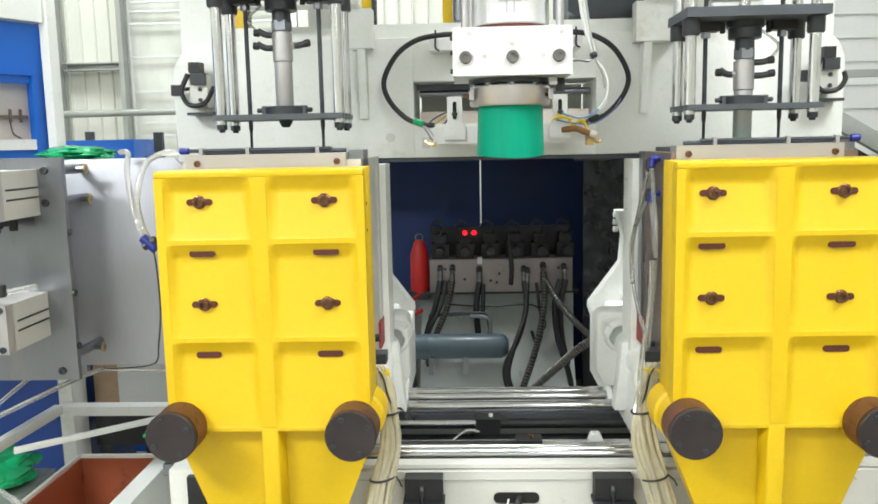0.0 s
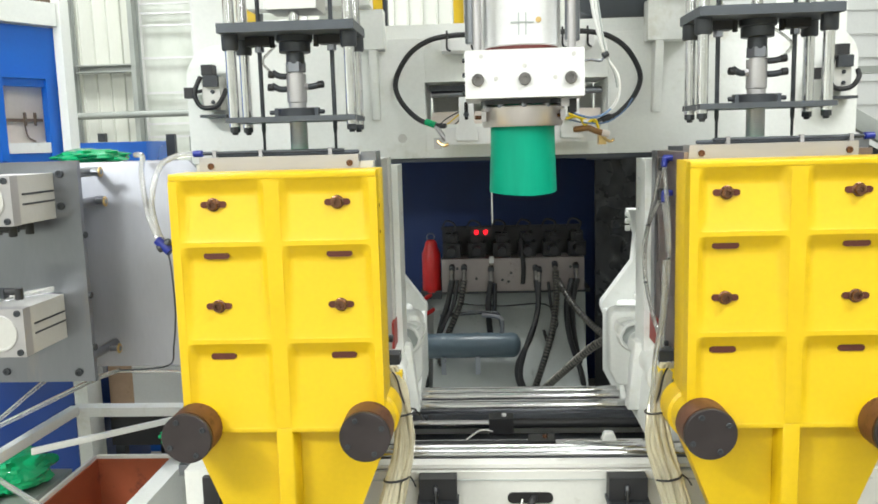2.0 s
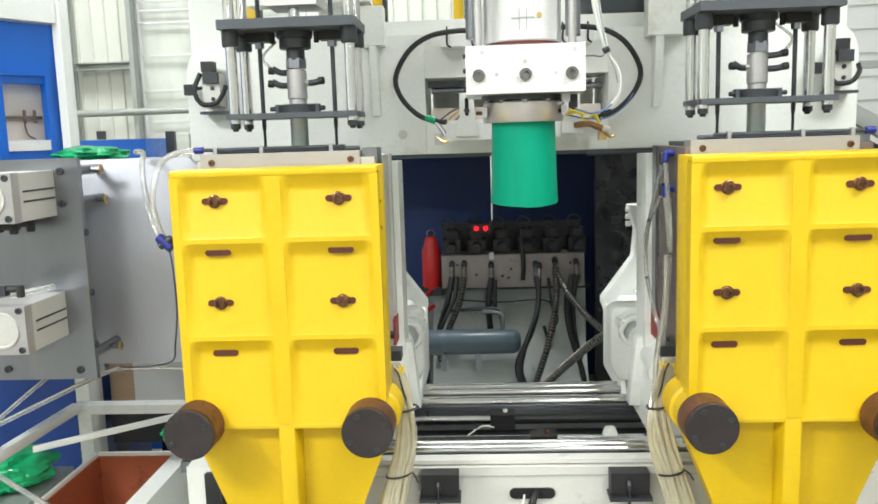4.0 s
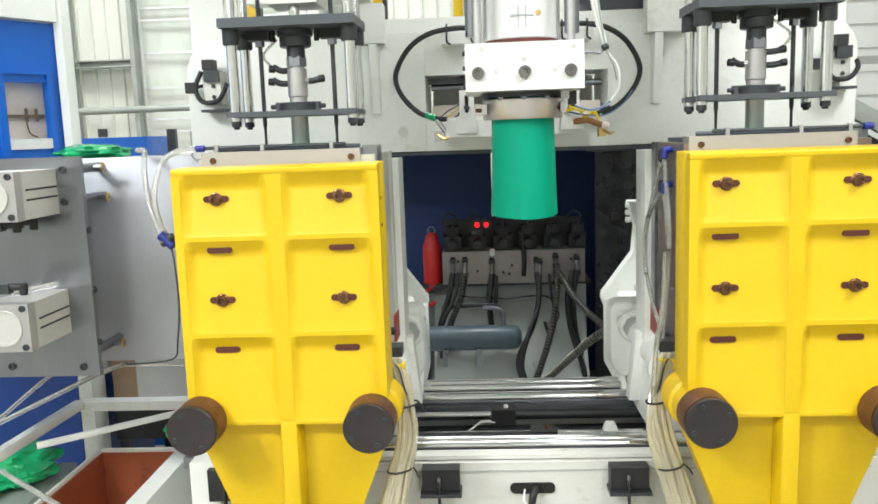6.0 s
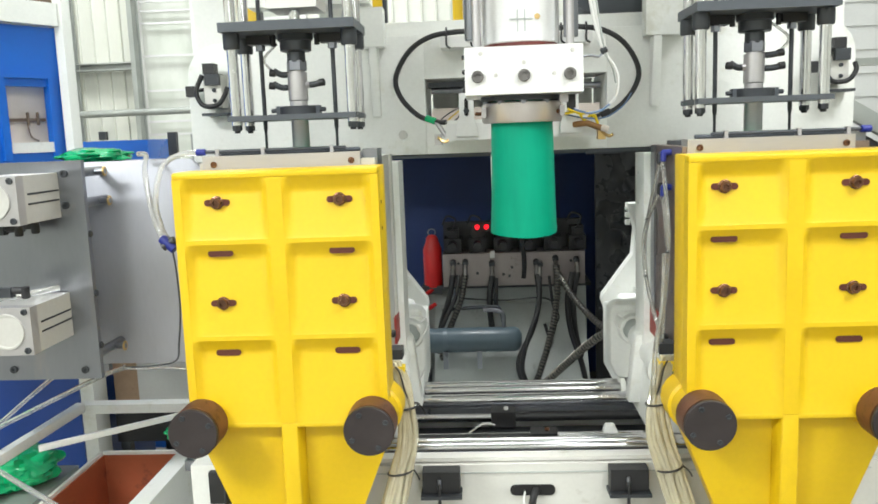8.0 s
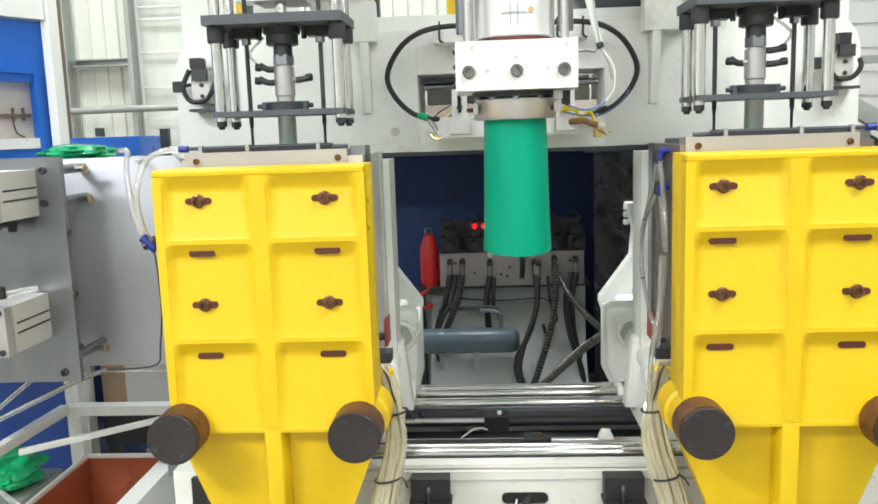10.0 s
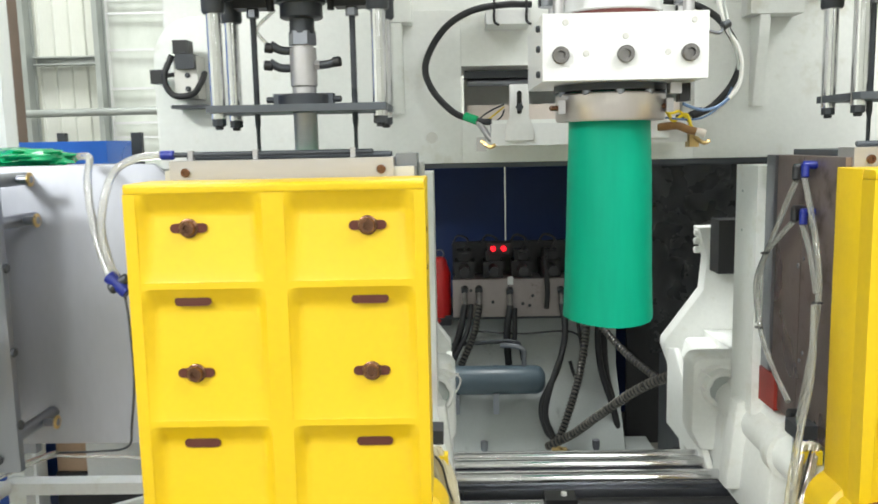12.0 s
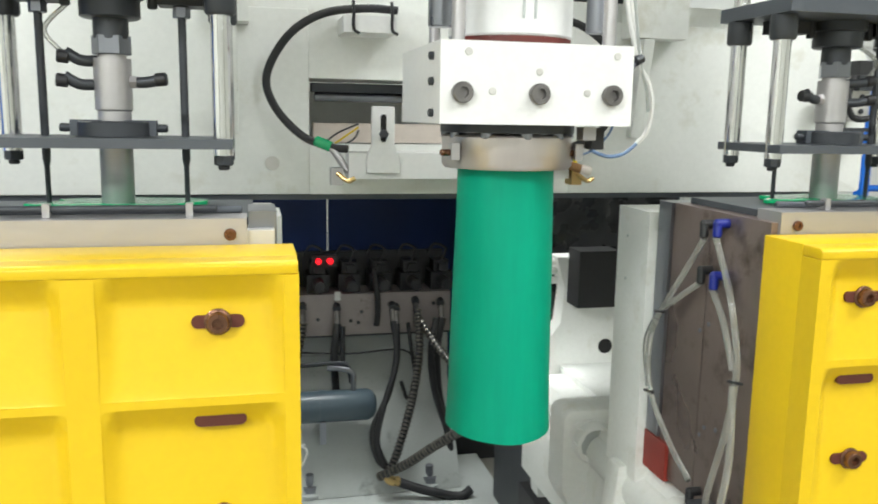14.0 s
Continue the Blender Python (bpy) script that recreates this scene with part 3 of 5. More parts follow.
def cutter():
    c = thing("cutter_rail", "white cutter rail with slotted upright plates behind the head", "cutter rail", (CX, 2.82, 1.6))
    part("rail", box(fresh(), 0.085, 0.575, 2.80, 2.87, 1.588, 1.642, 0.004), WHITE, c)
    part("back_bracket", box(fresh(), 0.12, 0.54, 2.872, 2.938, 1.60, 1.63, 0.003), CREAM, c)
    for x in (0.155, 0.492):
        p = part("upright_plate", prism(fresh(), [(x - 0.035, 1.60), (x + 0.035, 1.60), (x + 0.035, 1.63), (x + 0.024, 1.66), (x + 0.024, 1.738), (x - 0.024, 1.738), (x - 0.024, 1.66), (x - 0.035, 1.63)], "y", 2.785, 2.797, 0.002), WHITE, c)
        part("plate_slot", prism(fresh(), rounded_rect(x - 0.006, x + 0.006, 1.665, 1.722, 0.0058, 0.0058, 4), "y", 2.7825, 2.786, 0), VOID, p)
        part("slot_bolt", hexagon(fresh(), (x, 2.772, 1.682), "y", 0.010, 0.012), DARK, p)
    part("cross_rod", cyl(fresh(), (0.03, 3.02, 1.76), (0.62, 3.02, 1.76), 0.011, 12), STEEL, c)
    part("cross_bar", box(fresh(), 0.03, 0.62, 3.05, 3.08, 1.655, 1.70, 0.002), BEIGE, c)
    for k in range(3):
        part("loose_wire", tube(fresh(), [(0.04 + 0.02 * k, 3.03, 1.64), (0.08 + 0.02 * k, 3.02, 1.675 - 0.006 * k), (0.13, 3.0, 1.70 - 0.008 * k)], 0.0022, 6), TAPE if k == 1 else DARK, c)
    part("cross_bar", box(fresh(), 0.022, 0.4, 2.99, 3.02, 1.77, 1.79, 0.002), DARK, c)
    for x, mat in ((0.06, ALU), (0.59, BRASS)):
        part("wire_clamp", box(fresh(), x - 0.012, x + 0.012, 2.79, 2.83, 1.575, 1.61, 0.003), mat, c)
        part("clamp_lever", tube(fresh(), [(x, 2.79, 1.60), (x + 0.02, 2.78, 1.585), (x + 0.035, 2.78, 1.59)], 0.005, 8), BRASS, c)
    part("burner_cable", tube(fresh(), [(0.50, 2.79, 1.625), (0.54, 2.77, 1.628), (0.565, 2.76, 1.618), (0.585, 2.755, 1.612)], 0.010, 10), COPPER, c)
    part("ceramic_end", cyl(fresh(), (0.583, 2.755, 1.613), (0.606, 2.75, 1.606), 0.0105, 12), BEIGE, c)
    part("yellow_wire", tube(fresh(), [(0.47, 2.78, 1.66), (0.51, 2.76, 1.665), (0.53, 2.765, 1.64), (0.56, 2.76, 1.655), (0.575, 2.76, 1.62)], 0.0045, 6), TAPE, c)
    part("yellow_wire", tube(fresh(), [(0.48, 2.77, 1.675), (0.52, 2.75, 1.658), (0.545, 2.76, 1.662), (0.57, 2.765, 1.635)], 0.0035, 6), TAPE, c)
    part("blue_wire", tube(fresh(), [(0.47, 2.79, 1.66), (0.53, 2.76, 1.645), (0.60, 2.77, 1.645), (0.66, 2.80, 1.68), (0.69, 2.82, 1.72)], 0.0026, 6), PALEBLUE, c)


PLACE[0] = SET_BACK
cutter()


def air_hoses():
    for s in (-1, 1):
        pts = [(CX + s * dx, y, z) for dx, y, z in ((0.13, 2.84, 1.937), (0.20, 2.84, 1.938), (0.285, 2.85, 1.925), (0.355, 2.86, 1.880), (0.400, 2.87, 1.80), (0.385, 2.87, 1.735), (0.33, 2.86, 1.675), (0.27, 2.84, 1.652), (0.235, 2.83, 1.648))]
        h = thing("air_hose", "thick black rubber air hose looping beside the head", "hose", (CX + s * 0.25, 2.86, 1.64), "air hoses")
        part("hose", tube(fresh(), pts, 0.0086, 12, 8), BLACK, h)
        part("hose_bracket", box(fresh(), CX + s * 0.19 - 0.055, CX + s * 0.19 + 0.055, 2.82, 2.938, 1.888, 1.922, 0.003), WHITE, h)
        for dx in (0.145, 0.225):
            part("cable_tie", tube(fresh(), [(CX + s * dx, 2.825, 1.95), (CX + s * dx, 2.812, 1.93), (CX + s * dx, 2.815, 1.895), (CX + s * dx + 0.012, 2.815, 1.885)], 0.0035, 6), BLACK, h)
        part("green_tape", cyl(fresh(), Vector(pts[-3]).lerp(Vector(pts[-2]), 0.45), pts[-2], 0.0115, 12), SCRAP if s < 0 else BLACK, h)
        part("end_fitting", cyl(fresh(), pts[-2], (pts[-1][0], 2.82, 1.60), 0.008, 10), ALU, h)


def white_cable():
    w = thing("white_cable", "white sheathed cable hanging beside the head", "cable", (0.58, 2.55, 1.66))
    part("sheath", tube(fresh(), [(0.500, 2.52, 2.20), (0.510, 2.52, 2.05), (0.528, 2.53, 1.93), (0.560, 2.538, 1.83), (0.590, 2.550, 1.790), (0.603, 2.558, 1.750), (0.598, 2.562, 1.705), (0.580, 2.566, 1.680)], 0.0042, 8, 8), WIRE, w)
    part("sheath", tube(fresh(), [(0.512, 2.53, 2.20), (0.522, 2.53, 2.05), (0.538, 2.535, 1.93), (0.562, 2.540, 1.838)], 0.0062, 8), WIRE, w)
    part("grey_wire", tube(fresh(), [(0.52, 2.52, 2.18), (0.532, 2.525, 2.02), (0.546, 2.53, 1.92), (0.563, 2.535, 1.83), (0.588, 2.555, 1.78), (0.598, 2.562, 1.74)], 0.003, 6), GREYPAINT, w)
    part("blue_end", tube(fresh(), [(0.580, 2.566, 1.680), (0.553, 2.56, 1.662), (0.520, 2.55, 1.656), (0.490, 2.535, 1.662), (0.470, 2.524, 1.669)], 0.0035, 8), PALEBLUE, w)
    part("cable_tie", cyl(fresh(), (0.552, 2.536, 1.828), (0.568, 2.538, 1.836), 0.010, 8), DARK, w)
    part("hook", tube(fresh(), [(0.484, 2.52, 1.815), (0.52, 2.53, 1.818), (0.545, 2.535, 1.815), (0.556, 2.538, 1.826)], 0.0035, 8), STEEL, w)


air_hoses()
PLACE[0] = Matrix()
white_cable()

# ---- blow pin units ----


def blow_pin_unit(x0, label, flip=1):
    u = thing("blow_pin_unit", label, "blow pin unit", (x0, 2.62, 1.58), "blow pin units")
    lo = part("lower_plate", box(fresh(), x0 - 0.186, x0 + 0.186, 2.455, 2.658, 1.668, 1.683, 0.002), SLATE, u)
    for sx in (-1, 1):
        for y in (2.495, 2.632):
            part("guide_rod", cyl(fresh(), (x0 + sx * 0.171, y, 1.655), (x0 + sx * 0.171, y, 2.5), 0.0155, 18), CHROME, u)
            part("rod_nut", cyl(fresh(), (x0 + sx * 0.171, y, 1.6635), (x0 + sx * 0.171, y, 1.641), 0.015, 8), DARK, u)
            part("rod_tip", cyl(fresh(), (x0 + sx * 0.171, y, 1.642), (x0 + sx * 0.171, y, 1.634), 0.009, 10), BLACK, u)
        x = x0 + sx * 0.108
        part("stripper_rod", cyl(fresh(), (x, 2.575, 1.70), (x, 2.575, 2.45), 0.0065, 12), DARK, u)
        part("stripper_pin", lathe(fresh(), (x, 2.575, 1.72), (x, 2.575, 1.572), ((0, 0.0065), (0.5, 0.0065), (0.58, 0.0042), (1, 0.0042)), 12), DARK, u)
    part("top_plate", box(fresh(), x0 - 0.23, x0 + 0.23, 2.45, 3.058, 2.5, 2.54, 0.004), SLATE, u)
    up = part("carriage", box(fresh(), x0 - 0.194, x0 + 0.194, 2.445, 2.668, 1.918, 1.944, 0.004), SLATE, u)
    for sx in (-1, 1):
        for y in (2.495, 2.632):
            part("bushing", lathe(fresh(), (x0 + sx * 0.171, y, 1.9175), (x0 + sx * 0.171, y, 1.873), ((0, 0.024), (0.9, 0.024), (1, 0.021)), 20), DARK, up)
        part("rod_clamp", box(fresh(), x0 + sx * 0.108 - 0.035, x0 + sx * 0.108 + 0.035, 2.55, 2.60, 1.892, 1.917, 0.003), BLACK, up)
        part("clamp_nut", hexagon(fresh(), (x0 + sx * 0.108, 2.575, 1.874), "z", 0.014, 0.018), STEEL, up)
        part("plate_screw", cyl(fresh(), (x0 + sx * 0.065, 2.56, 1.917), (x0 + sx * 0.065, 2.56, 1.885), 0.008, 10), BLACK, up)
    part("flange", lathe(fresh(), (x0, 2.565, 1.9175), (x0, 2.565, 1.868), ((0, 0.052), (0.35, 0.052), (0.4, 0.046), (0.95, 0.046), (1, 0.042)), 28), DARK, up)
    part("pin_body", lathe(fresh(), (x0, 2.565, 1.868), (x0, 2.565, 1.560), ((0, 0.022), (0.20, 0.022), (0.20, 0.029), (0.46, 0.029), (0.47, 0.026), (0.96, 0.026), (1.0, 0.020)), 26), ALU, up, "turned steel blow pin")
    part("pin_tip", lathe(fresh(), (x0, 2.565, 1.562), (x0, 2.565, 1.535), ((0, 0.021), (0.5, 0.019), (1, 0.011)), 22), DARK, up)
    part("hex_nut", hexagon(fresh(), (x0, 2.565, 1.812), "z", 0.030, 0.030), STEEL, up)
    part("dark_shank", cyl(fresh(), (x0, 2.565, 1.87), (x0, 2.565, 1.835), 0.027, 20), DARK, up)
    for dx, z in ((-0.045 * flip, 1.802), (-0.048 * flip, 1.765), (0.05 * flip, 1.770)):
        s = 1 if dx > 0 else -1
        part("air_fitting", tube(fresh(), [(x0 + s * 0.022, 2.565, z), (x0 + dx, 2.555, z), (x0 + dx + s * 0.022, 2.55, z + (0.004 if s > 0 else 0.012))], 0.009, 10), DARK, up)
        part("fitting_end", cyl(fresh(), (x0 + dx + s * 0.016, 2.55, z + 0.004), (x0 + dx + s * 0.034, 2.548, z + 0.006), 0.011, 10), BLACK, up)
    part("fitting_hex", hexagon(fresh(), (x0 + (0.026 if flip > 0 else -0.038), 2.56, 1.770), "x", 0.011, 0.012), ALU, up)
    part("air_line", tube(fresh(), [(x0 - 0.07 * flip, 2.56, 1.81), (x0 - 0.10 * flip, 2.575, 1.85), (x0 - 0.075 * flip, 2.64, 1.90)], 0.004, 6), CLEAR, up)
    part("cylinder", box(fresh(), x0 - 0.075, x0 + 0.075, 2.53, 2.68, 1.99, 2.25, 0.006), CAST, up, "pale cylinder body above the carriage plate")
    part("cylinder_rod", cyl(fresh(), (x0, 2.575, 1.944), (x0, 2.575, 1.992), 0.016, 14), CHROME, up)
    part("cylinder_foot", box(fresh(), x0 - 0.11, x0 + 0.11, 2.53, 2.70, 1.9445, 1.957, 0.003), DARK, up)
    # collar on the lower plate
    c = part("pin_collar", lathe(fresh(), (x0, 2.565, 1.684), (x0, 2.565, 1.708), ((0, 0.058), (0.9, 0.058), (1, 0.055)), 28), DARK, lo)
    part("collar_bar", box(fresh(), x0 - 0.065, x0 + 0.065, 2.545, 2.575, 1.6845, 1.7095, 0.003), SLATE, lo)
    for s in (-1, 1):
        part("collar_screw", cyl(fresh(), (x0 + s * 0.062, 2.556, 1.697), (x0 + s * 0.082, 2.556, 1.697), 0.007, 10), DARK, lo)
    part("mount", box(fresh(), x0 - 0.06, x0 + 0.06, 2.7, 3.058, 2.30, 2.42, 0.004), CREAM, u)
    # valve on the frame beside the unit
    return u, up


PIN_LEFT, CARRIAGE_LEFT = blow_pin_unit(-0.341, "slate grey blow pin unit with chromed guide rods, pin being lowered")
PIN_RIGHT, CARRIAGE_RIGHT = blow_pin_unit(0.994, "slate grey blow pin unit with chromed guide rods, pin down", -1)


def limit_valve(x, s):
    v = thing("limit_valve", "pale valve with a black solenoid and looping cable", "valve", (x, 2.85, 1.70), "limit valves")
    part("body", box(fresh(), x - 0.03, x + 0.03, 2.87, 2.938, 1.725, 1.835, 0.004), CAST, v)
    part("solenoid", box(fresh(), x - 0.024, x + 0.014, 2.85, 2.90, 1.838, 1.872, 0.006), BLACK, v)
    part("coil", box(fresh(), x - 0.02, x + 0.028, 2.85, 2.9, 1.80, 1.837, 0.004), DARK, v)
    part("cable", tube(fresh(), [(x - 0.03, 2.86, 1.835), (x - 0.05, 2.85, 1.78), (x - 0.03, 2.85, 1.735), (x + 0.02, 2.85, 1.735), (x + 0.045, 2.85, 1.765), (x + 0.05, 2.87, 1.79)], 0.008, 10), BLACK, v)
    part("plug", box(fresh(), x - 0.09, x - 0.06, 2.86, 2.90, 1.765, 1.80, 0.006), BLACK, v)
    part("plug_neck", cyl(fresh(), (x - 0.062, 2.88, 1.785), (x - 0.03, 2.89, 1.79), 0.006, 8), BLACK, v)
    for z in (1.75, 1.785):
        part("port", cyl(fresh(), (x + 0.005, 2.871, z), (x + 0.005, 2.864, z), 0.007, 10), DARK, v)
    part("shelf", box(fresh(), x - 0.04, x + 0.05, 2.86, 2.938, 1.700, 1.709, 0.002), DARK, v)


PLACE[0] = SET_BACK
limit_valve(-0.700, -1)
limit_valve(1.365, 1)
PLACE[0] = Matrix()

# ---- mould stations ----


def front_platen(dx, slots):
    """The yellow front platen with its pockets, slots, bolts and tie bar caps."""
    xl, xr, xm = -0.613, -0.07, -0.343
    p = thing("mould_platen", "bright yellow ribbed cast mould platen with browned bolts", "mould platen", (xm + dx, 2.3, 0.44), "mould platens")
    PLACE[0] = Matrix.Translation((dx, 0, 0))
    yf, yb, yr = 2.210, 2.355, 2.256
    deep = 0.027
    taper = [(xl, 0.80), (xl, 1.535), (xr, 1.535), (xr, 0.80), (-0.215, 0.44), (-0.470, 0.44)]
    plate = part("back_plate", prism(fresh(), taper, "y", yr, yb, 0.0015), YELLOW, p)
    part("top_rail", prism(fresh(), [(yf, 1.517), (yr, 1.517), (yr, 1.5345), (yf + 0.006, 1.5345), (yf, 1.53)], "x", xl + 0.001, xr - 0.001, 0.002), YELLOW, p)
    for xa, xb in ((xl, xl + 0.022), (xr - 0.020, xr)):
        part("side_rail", box(fresh(), xa, xb, yf, yr, 0.80, 1.5165, 0.0015), YELLOW, p)
    part("middle_rib", box(fresh(), xm - 0.020, xm + 0.020, yf, yr, 0.850, 1.5165, 0.0015), YELLOW, p)
    part("foot_rib", prism(fresh(), [(xm - 0.022, yf), (xm + 0.022, yf), (xm + 0.034, yr), (xm - 0.034, yr)], "z", 0.442, 0.8495, 0.004), YELLOW, p)
    spans = ((xl + 0.022, xm - 0.020), (xm + 0.020, xr - 0.020))
    for z in (1.343, 1.083):
        for xa, xb in spans:
            part("cross_rib", box(fresh(), xa, xb, yf + 0.0005, yr, z, z + 0.012, 0.001), YELLOW, p)
    for xa, xb in spans:
        part("cross_rib", prism(fresh(), [(yf + 0.0005, 0.838), (yr, 0.834), (yr, 0.850), (yf + 0.0005, 0.850)], "x", xa, xb, 0.001), YELLOW, p)
    # cast pockets: a rounded drop under the top edge, running out softly to the foot and the sides
    def ease(v):
        v = min(max(v, 0.0), 1.0)
        return v * v * (3 - 2 * v)

    def depth_at(top, foot, side):
        """A straight chamfer under the top edge, soft sides, and a floor that runs out flush at the foot."""
        return deep * min(max(top / 0.036, 0.0), 1.0) * foot ** 0.8 * ease((side + 0.005) / 0.030)

    def floor_at(z):
        z0, z1 = [q for q in pockets if q[0] < z < q[1]][0]
        return yf + depth_at(z1 - z, (z - z0) / (z1 - z0), 1.0)
    pockets = ((1.355, 1.517), (1.095, 1.343), (0.850, 1.083))
    for z0, z1 in pockets:
        for xa, xb in spans:
            bm, nx, nz, grid = fresh(), 26, 34, []
            for i in range(nx + 1):
                row = []
                for j in range(nz + 1):
                    u, v = 0.5 - 0.5 * math.cos(math.pi * i / nx), 0.5 - 0.5 * math.cos(math.pi * j / nz)
                    x, z = xa + (xb - xa) * u, z0 + (z1 - z0) * v
                    side = min(x - xa, xb - x)
                    top = z1 - z - max(0.0, 0.018 - side) ** 2 * 14
                    f = depth_at(top, v, side)
                    rim = i in (0, nx) or j in (0, nz)
                    row.append(bm.verts.new((x, yf + 0.0006 + (0 if rim else f), z)))
                grid.append(row)
            for i in range(nx):
                for j in range(nz):
                    bm.faces.new((grid[i][j], grid[i + 1][j], grid[i + 1][j + 1], grid[i][j + 1])).smooth = True
            edge = [e for e in bm.edges if e.is_boundary]
            ext = bmesh.ops.extrude_edge_only(bm, edges=edge)
            for g in ext["geom"]:
                if isinstance(g, bmesh.types.BMVert):
                    g.co.y = yr + 0.001
            part("pocket", bm, YELLOW, p)
    for x in (-0.576, -0.112):
        boss = part("tie_bar_boss", lathe(fresh(), (x, 2.36, 0.857), (x, 2.205, 0.857), ((0, 0.073), (0.55, 0.072), (0.6, 0.064), (1, 0.062)), 36), YELLOW, p)
        cap = part("tie_bar_cap", lathe(fresh(), (x, 2.206, 0.857), (x, 2.125, 0.857), ((0, 0.067), (0.92, 0.0665)), 36), RUST, p, "brown turned tie bar nut")
        part("end_disc", lathe(fresh(), (x, 2.1255, 0.857), (x, 2.115, 0.857), ((0, 0.0665), (0.7, 0.0665), (1, 0.064)), 36), CAPS, cap, "flat black end disc")
        for k in range(4):
            a = radians(28 + 90 * k)
            part("cap_screw", socket_bolt(fresh(), x + 0.050 * math.cos(a), 2.1155, 0.857 + 0.050 * math.sin(a), 0.0075, 0.004), DARK, cap)
    for x in (xm + slots[0], xm + slots[1]):
        for z, bolted in ((1.453, True), (1.184, True), (1.318, False), (1.045, False)):
            yr = floor_at(z) + 0.0006
            s = part("slot", prism(fresh(), rounded_rect(x - 0.034, x + 0.034, z - 0.0085, z + 0.0085, 0.0083, 0.0083, 5), "y", yr - 0.0045, yr + 0.010, 0), BROWNVOID, plate)
            if bolted:
                part("washer", cyl(fresh(), (x, yr - 0.002, z), (x, yr - 0.007, z), 0.018, 20), BOLT, plate)
                part("mould_bolt", socket_bolt(fresh(), x, yr - 0.0065, z, 0.0142, 0.012), BOLT, plate)
    for z in (1.44, 1.37):
        part("side_hole", cyl(fresh(), (xr - 0.002, 2.255, z), (xr + 0.0015, 2.255, z), 0.005, 10, 0.0005), BROWNVOID, plate)
    PLACE[0] = Matrix()
    return p


front_platen(0.0, (-0.158, 0.168))
front_platen(STEP, (-0.175, 0.151))


